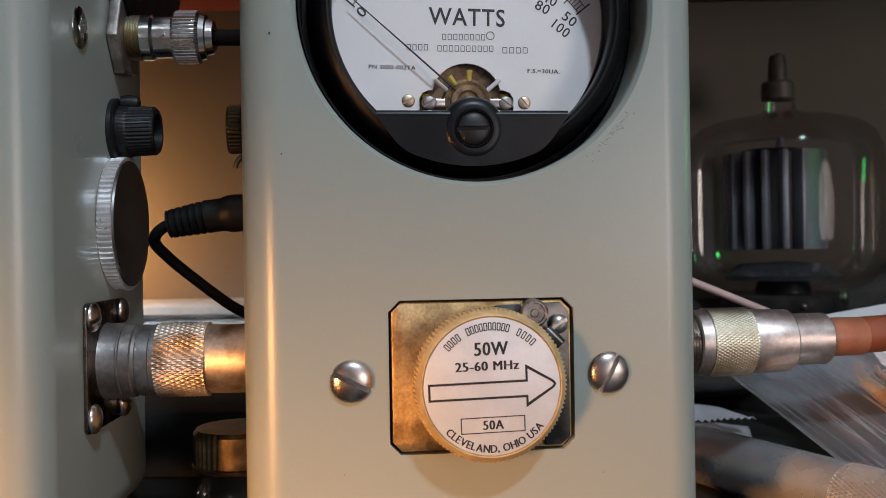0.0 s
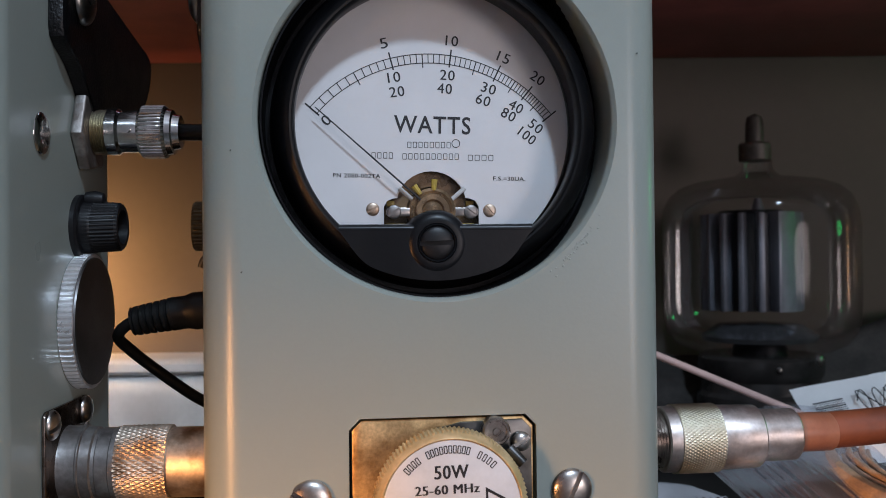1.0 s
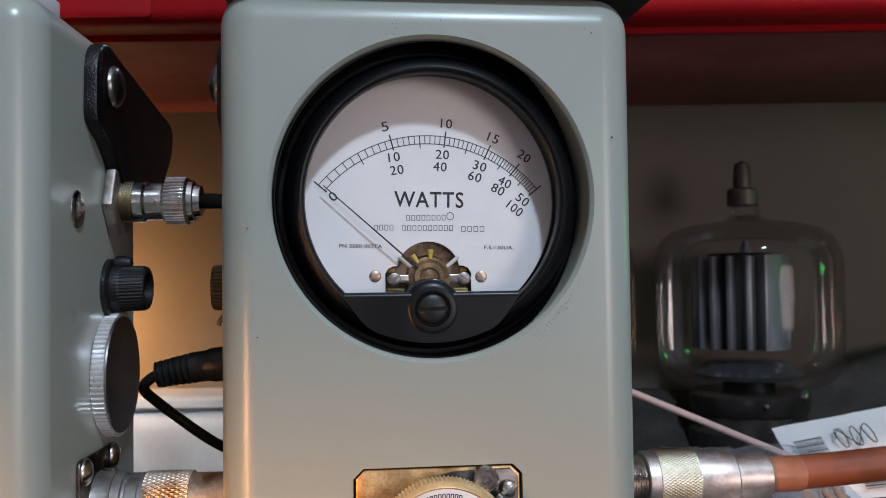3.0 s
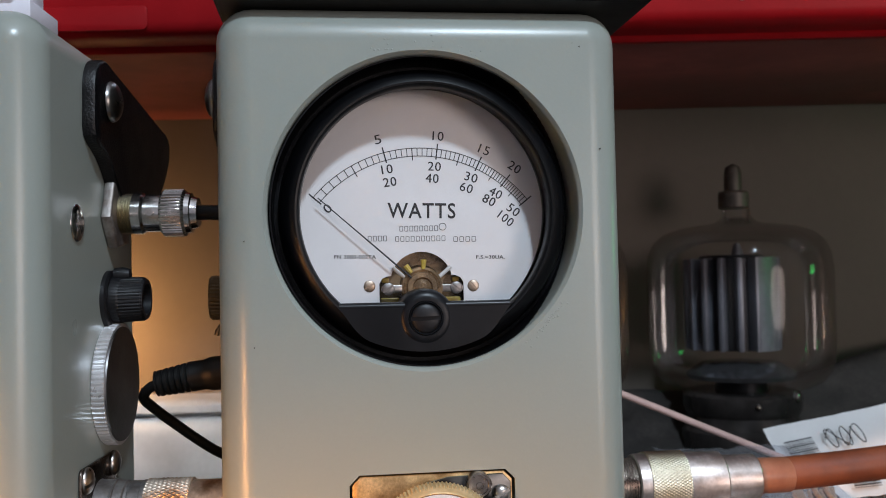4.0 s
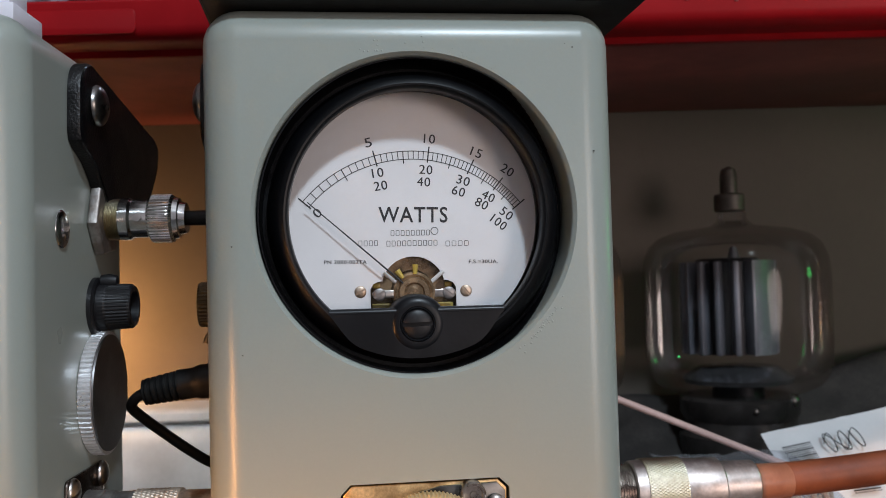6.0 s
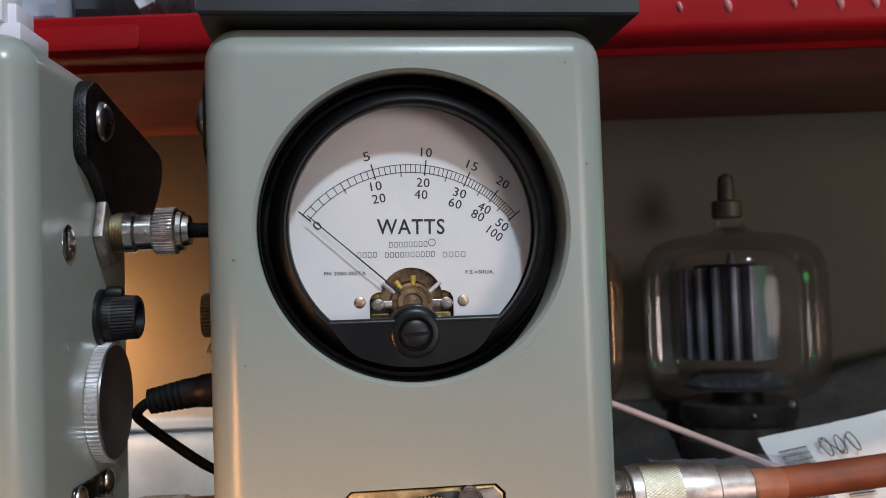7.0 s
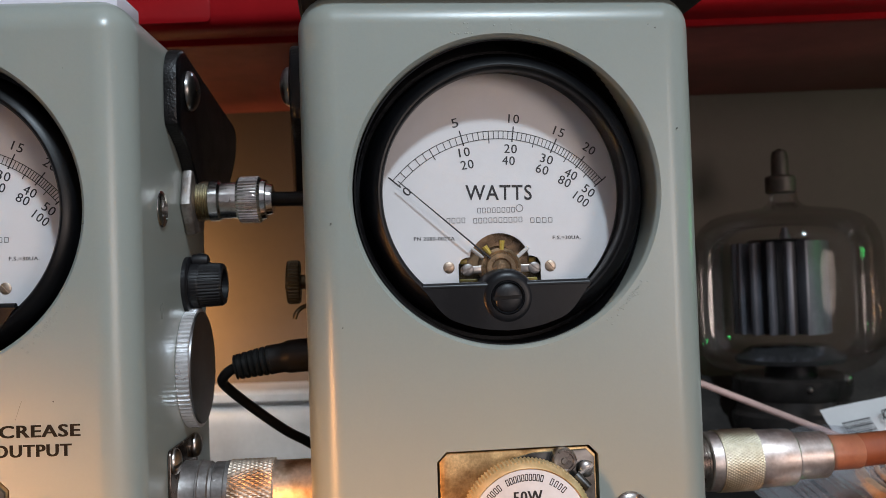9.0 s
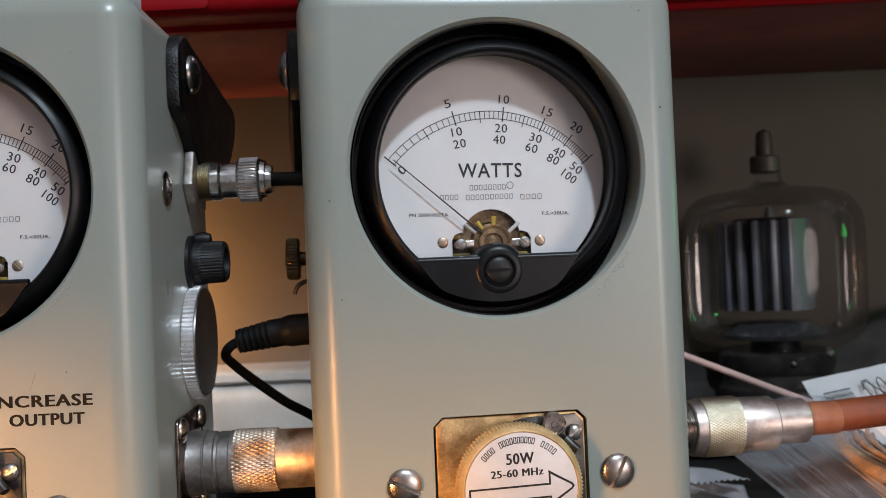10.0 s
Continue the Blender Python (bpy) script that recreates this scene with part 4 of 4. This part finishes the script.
for k in range(26):
    x = -0.30 + k * 0.0235
    c = rng.choice((WHITE_PLASTIC, GREY_PLASTIC, STEEL_GREY, BLACK_DULL, NICKEL, GREY_PLASTIC))
    w = rng.uniform(0.012, 0.022)
    o = part("component_bundle", tube([(x, 0.118, 0.216 + rng.uniform(0.004, 0.008)), (x + w * 0.5, 0.122, 0.222 + rng.uniform(0, 0.006)), (x + w, 0.119, 0.217 + rng.uniform(0.004, 0.008))], rng.uniform(0.004, 0.007), 9, 4), c, None, "small loose parts in a compartment", m=BG)
    tagged(o, "", "component", "small parts in the organiser case")

# ---- the valve ----
TX, TY = 0.1880, 0.226
valve = thing("vacuum_tube", pose(TX, TY, BENCH_Z), "large clear glass vacuum tube with metal top cap, on bench", "vacuum tube")
U = -BENCH_Z
bulb = part("bulb", lathe([(0.045 + U, 0.026), (0.0475 + U, 0.033), (0.051 + U, 0.0405), (0.056 + U, 0.0446), (0.063 + U, 0.0464), (0.072 + U, 0.0470), (0.108 + U, 0.0470), (0.1165 + U, 0.0460), (0.1230 + U, 0.0430), (0.1275 + U, 0.0380), (0.1303 + U, 0.0300), (0.1318 + U, 0.0200), (0.1330 + U, 0.0110), (0.1360 + U, 0.0074), (0.1410 + U, 0.0068)], (0, 0, 0), "z", 112), TUBE_GLASS, valve, "clear glass bulb")
bulb.visible_shadow = False
part("top_cap", lathe([(0.1405 + U, 0.0), (0.1405 + U, 0.0072), (0.1412 + U, 0.0078), (0.1485 + U, 0.0078), (0.1494 + U, 0.0072), (0.1500 + U, 0.0046), (0.1590 + U, 0.0044), (0.1625 + U, 0.0036), (0.1642 + U, 0.0)], (-0.0012, 0, 0), "z", 48), CAP, valve, "grey metal top cap")
part("cap_stem", lathe([(0.113 + U, 0.0), (0.113 + U, 0.0040), (0.117 + U, 0.0030), (0.122 + U, 0.0016), (0.1225 + U, 0.0)], (0, 0, 0), "z", 20), FIN, valve)
AX = (-0.0030, 0.0014, 0.0)
part("anode", lathe([(0.067 + U, 0.0), (0.067 + U, 0.0175), (0.114 + U, 0.0175), (0.116 + U, 0.0150), (0.1165 + U, 0.0)], AX, "z", 48), ANODE, valve, "dark grey anode cylinder")
for k in range(16):
    fin = box((0.0160, -0.0015, 0.067 + U), (0.0244, 0.0015, 0.1145 + U), 0.0009)
    bmesh.ops.rotate(fin, matrix=Matrix.Rotation(radians(22.5 * k + 7.8), 3, "Z"), verts=fin.verts[:])
    bmesh.ops.translate(fin, vec=AX, verts=fin.verts[:])
    part("fin", fin, FIN, valve, "pale anode fin")
# Added plate; its pale colour stands for a broad lit streak.
part("lit_streak_plate", lathe([(0.067 + U, 0.0236), (0.1145 + U, 0.0236), (0.1145 + U, 0.0243), (0.067 + U, 0.0243), (0.067 + U, 0.0236)], AX, "z", 12, start=-223, sweep=38), FIN, valve, "pale curved plate put in for a lit streak on the anode")
part("shield_disc", lathe([(0.052 + U, 0.0), (0.052 + U, 0.0270), (0.0545 + U, 0.0280), (0.060 + U, 0.0200), (0.0612 + U, 0.0)], (0, 0, 0), "z", 48), GETTER, valve, "dull metal shield disc")
part("stem_press", lathe([(0.030 + U, 0.0), (0.030 + U, 0.0150), (0.048 + U, 0.0130), (0.056 + U, 0.0100), (0.056 + U, 0.0)], (0, 0, 0), "z", 32), ANODE, valve)
part("base", lathe([(0.0, 0.0), (0.0, 0.0300), (0.003, 0.0310), (0.026 + U, 0.0310), (0.028 + U, 0.0290), (0.034 + U, 0.0280), (0.036 + U, 0.0)], (0, 0, 0), "z", 64), BAKELITE, valve, "glossy dark brown tube base")
part("base_ring", lathe([(0.034 + U, 0.0), (0.034 + U, 0.0285), (0.037 + U, 0.0300), (0.044 + U, 0.0300), (0.0455 + U, 0.0285), (0.0460 + U, 0.0)], (0, 0, 0), "z", 64), BAKELITE, valve, "dark base ring")

# Added bright domes in place of small highlights on the dark base.
for a, z, r in ((-52.0, 0.0440, 0.0026), (-100.0, 0.0405, 0.0014)):
    lug = lathe([(0.029, r * 1.1), (0.0308, r), (0.0316, r * 0.6), (0.0318, 0.0)], (0, 0, 0), "x", 20)
    part("base_glint", lug, NICKEL, valve, "small bright dome put in for a glint on the tube base", m=pose(0, 0, z + U, 0, 0, a))
spare = copy_thing(valve, pose(0.0775, 0.222, BENCH_Z, 0, 0, 40))
tagged(spare, "large clear glass vacuum tube standing close behind the wattmeter", "vacuum tube")

# ---- clutter on the bench ----
rod = thing("metal_tube", look((0.0861, 0.0989, -0.0004), (0.1081, 0.0311, -0.0004)), "bright metal tube with knurled end, lying on the bench", "metal tube")
part("barrel", lathe([(-0.06, 0.0), (-0.06, 0.0095), (0.0700, 0.0095), (0.0704, 0.0092), (0.0704, 0.0)], (0, 0, 0), "z", 56), ROD, rod, m=pose(0, 0, 0, 180))
part("knurled_end", knurled(0.0702, 0.0900, 0.0096, (0, 0, 0), "z", 56, 14, 0.0003, 224), ROD, rod, m=pose(0, 0, 0, 180))

jar = thing("small_bottle", pose(-0.0600, 0.066, BENCH_Z), "small glass bottle with a fluted brass cap, on the bench", "bottle")
part("cap", lathe([(0.0178, 0.0), (0.0178, 0.0128), (0.0182, 0.0138), (0.0192, 0.0140), (0.0196, 0.0135), (0.0282, 0.0135), (0.0294, 0.0126), (0.0295, 0.0)], (0, 0, 0), "z", 4 * 44, lambda i, j: -0.00045 if j in (4, 5) and i % 4 in (0, 1) and (i // 20) % 2 else 0.0), BROWN_BRASS, jar, "fluted brass cap")
part("bottle", lathe([(0.0, 0.0), (0.0, 0.0125), (0.0015, 0.0135), (0.0110, 0.0138), (0.0140, 0.0132), (0.0160, 0.0118), (0.0180, 0.0114)], (0, 0, 0), "z", 48), TUBE_GLASS, jar, "clear glass")


def sheet(corner, u, v, nu, nv, height, seed, along=2.2, folds=(1.5, 4.0, 9.0)):
    """A crumpled film spanned by u and v from the corner."""
    bm = bmesh.new()
    corner, u, v = Vector(corner), Vector(u), Vector(v)
    up = u.cross(v).normalized()
    rows = []
    for i in range(nu + 1):
        row = []
        for j in range(nv + 1):
            a, b = i / nu, j / nv
            h = sum(abs(noise.noise(Vector((a * f * along + seed, b * f + seed * 3.1, seed)))) * height / f for f in folds) * 2.2
            row.append(bm.verts.new(corner + u * a + v * b + up * h))
        rows.append(row)
    for a, b in zip(rows, rows[1:]):
        for j in range(nv):
            bm.faces.new((a[j], a[j + 1], b[j + 1], b[j]))
    return bm


bag = thing("plastic_bag", pose(0, 0, 0), "crumpled clear plastic bag with white label, on the bench", "plastic bag")
film = part("film", sheet((0.0932, 0.092, 0.0265), (0.020, -0.052, -0.027), (0.088, 0.020, 0.004), 20, 240, 0.007, 2.3, 0.03, (2.0, 7.0, 19.0, 41.0)), BAG, bag, "clear folded film", sharp=80)
film.visible_shadow = False
film = part("film", sheet((0.094, 0.106, 0.040), (0.010, -0.030, -0.015), (0.060, 0.010, -0.004), 20, 140, 0.006, 5.1, 0.3, (2.0, 6.0, 15.0)), BAG, bag, "clear folded film", sharp=80)
film.visible_shadow = False
tag_m = Matrix.Translation((0.203, 0.122, 0.0395)) @ pose(0, 0, 0, -52, -10, -6)
label = part("label", sheet((-0.047, 0, -0.015), (0.105, 0, 0), (0, 0.0006, 0.030), 30, 10, 0.0015, 8.0), PAPER, bag, "white printed label", tag_m, 70)
for k in range(11):
    part("barcode_bar", flat_bar(0.0118, (0.0003, 0.0007, 0.0004)[k % 3]), INK, label, m=pose(-0.0375, -0.0035, -0.007 + 0.0010 * k))
part("scribble", tube([(-0.027 + 0.0008 * k + 0.003 * math.sin(k * 0.9), -0.0036, 0.0005 + 0.0052 * math.sin(k * 1.37)) for k in range(20)], 0.00022, 6, 4), INK, label)

small_m = Matrix.Translation((0.173, 0.094, 0.0275)) @ pose(0, 0, 0, -55, -6, -10)
label = part("label", sheet((-0.015, 0, -0.008), (0.036, 0, 0), (0, 0.0006, 0.016), 14, 8, 0.001, 6.0), PAPER, bag, "white printed label", small_m, 70)
for k in range(8):
    part("barcode_bar", flat_bar(0.0100, (0.0003, 0.0007, 0.0004)[k % 3]), INK, label, m=pose(0.001, -0.0024, -0.005 + 0.0011 * k))

coil = thing("cable_coil", Matrix.Translation((0.1831, 0.0825, 0.0195)) @ pose(0, 0, 0, 13.3, 1.7, 0), "coil of tan cable on a dark spool in the plastic bag", "cable coil")
TAN = material("tan_cable", (0.52, 0.33, 0.20), 0.42, grain=900, grain_amount=0.3, patch=160, other=(0.36, 0.24, 0.17), bump=0.2)
part("outer_band", lathe([(-0.0026, 0.0358), (-0.0032, 0.0375), (-0.0028, 0.0396), (-0.0010, 0.0408), (0.0010, 0.0408), (0.0026, 0.0396), (0.0030, 0.0376), (0.0024, 0.0358), (-0.0026, 0.0358)], (0, 0, 0), "z", 72), TAN, coil, "broad tan outer band")
for k, (r, z) in enumerate(((0.0334, 0.0012), (0.0312, 0.0022), (0.0290, 0.0008), (0.0270, 0.0020), (0.0250, 0.0010))):
    part("turn", tube([(r * math.cos(radians(a)), r * math.sin(radians(a)), z + 0.0008 * math.sin(radians(a * 2 + 40 * k))) for a in range(0, 361, 10)], 0.0010, 10, 1), TAN, coil)
part("spool", lathe([(-0.0190, 0.0), (-0.0190, 0.0330), (-0.0175, 0.0345), (-0.0045, 0.0345), (-0.0030, 0.0370), (-0.0022, 0.0370), (-0.0016, 0.0220), (-0.0016, 0.0)], (0, 0, 0), "z", 56), BLACK_DULL, coil, "dark plastic spool")

pink = part("pink_wire", tube([(0.030, 0.130, 0.0850), (0.0895, 0.120, 0.0600), (0.126, 0.1142, 0.0444), (0.160, 0.1088, 0.0300)], 0.0014, 12, 6), PINK, None, "stiff pink insulated wire running down into the bag")
tagged(pink, "", "wire")


def serrated(x0, x1, z0, z1, y, slant, seed):
    """A limp sheet with a saw-toothed lower edge."""
    bm, rows = bmesh.new(), []
    for j in range(9):
        b = j / 8
        row = []
        for i in range(45):
            a = i / 44
            x = x0 + (x1 - slant * b - x0) * a
            z = z0 + (z1 - z0) * b + (0.0011 * (i % 2) if j == 0 else 0.0) - 0.004 * a * a * b
            row.append(bm.verts.new((x, y + 0.006 * b + 0.0045 * noise.noise(Vector((x * 90, z * 120, seed))), z)))
        rows.append(row)
    for p, q in zip(rows, rows[1:]):
        for i in range(44):
            bm.faces.new((p[i], p[i + 1], q[i + 1], q[i]))
    return bm


paper = thing("serrated_wrapper", pose(0, 0, 0), "limp grey white wrapper with saw-toothed edge, on the bench", "wrapper")
for x1, z0, z1, y, slant in ((0.1170, 0.0070, 0.0150, 0.1080, 0.012), (0.1210, BENCH_Z + 0.0002, 0.0066, 0.1120, 0.003)):
    layer = part("layer", serrated(0.060, x1, z0, z1, y, slant, y * 100), GREY_STRIP, paper, sharp=80)
    layer.modifiers.new("thickness", "SOLIDIFY").thickness = 0.0003

structure("shelf_board", box((-0.62, 0.124, 0.2030), (0.62, 0.2985, 0.2063), 0.0008), SHELF, "brown board under the red case", "shelf", BG)

tub = thing("plastic_tub", BG, "pale grey plastic tub against the wall behind the meters", "plastic tub")
part("body", box((-0.240, 0.256, BENCH_Z), (-0.055, 0.297, 0.038), 0.012, 6), GREY_PLASTIC, tub)
part("lid", box((-0.241, 0.2552, 0.0362), (-0.054, 0.2975, 0.0445), 0.006, 5), GREY_PLASTIC, tub, "pale grey snap-on lid")

# Added black block; its colour stands for the shadow beneath the coupler.
block = part("shade_block", box((-0.200, 0.115, BENCH_Z), (-0.030, 0.165, 0.014), 0.003, 2), material("shade_black", (0.012, 0.011, 0.010), 0.9, grain=300, grain_amount=0.4, bump=0.4, bump_scale=400), None, "black block standing in for shade on the bench behind the meters", BG)
tagged(block, "", "foam block")

# Added dark sheet that puts the lower wall's shade into its colour.
heap = sheet((0.040, 0.232, BENCH_Z + 0.002), (0.420, 0.0, 0.0), (0.0, 0.060, 0.040), 70, 20, 0.008, 4.4, 5.0)
for v in heap.verts:
    v.co.z += 0.28 * max(0.0, min(v.co.x, 0.36) - 0.17) * (v.co.y - 0.232) / 0.060
cloth = part("shade_sheet", heap, material("shade_sheet", (0.045, 0.038, 0.034), 0.9, grain=500, grain_amount=0.4, patch=60, patch_amount=0.4, bump=0.4, bump_scale=600), None, "dark crumpled sheet put in for shade on the wall behind the tube", BG)
tagged(cloth, "", "cloth")
skirt = cloth.modifiers.new("thickness", "SOLIDIFY")
skirt.thickness = 0.008

meter_display = thing("display_unit", Matrix.Translation((0.452, 0.108, 0.134)) @ pose(0, 0, 0, 0, 0, -73), "small black unit with a green lit display", "display unit")
part("housing", box((-0.030, 0.0, -0.144), (0.030, 0.030, 0.018), 0.002), BLACK_DULL, meter_display)
part("display", box((-0.020, -0.0008, -0.013), (0.020, 0.0004, 0.013)), LED, meter_display, "green lit display")
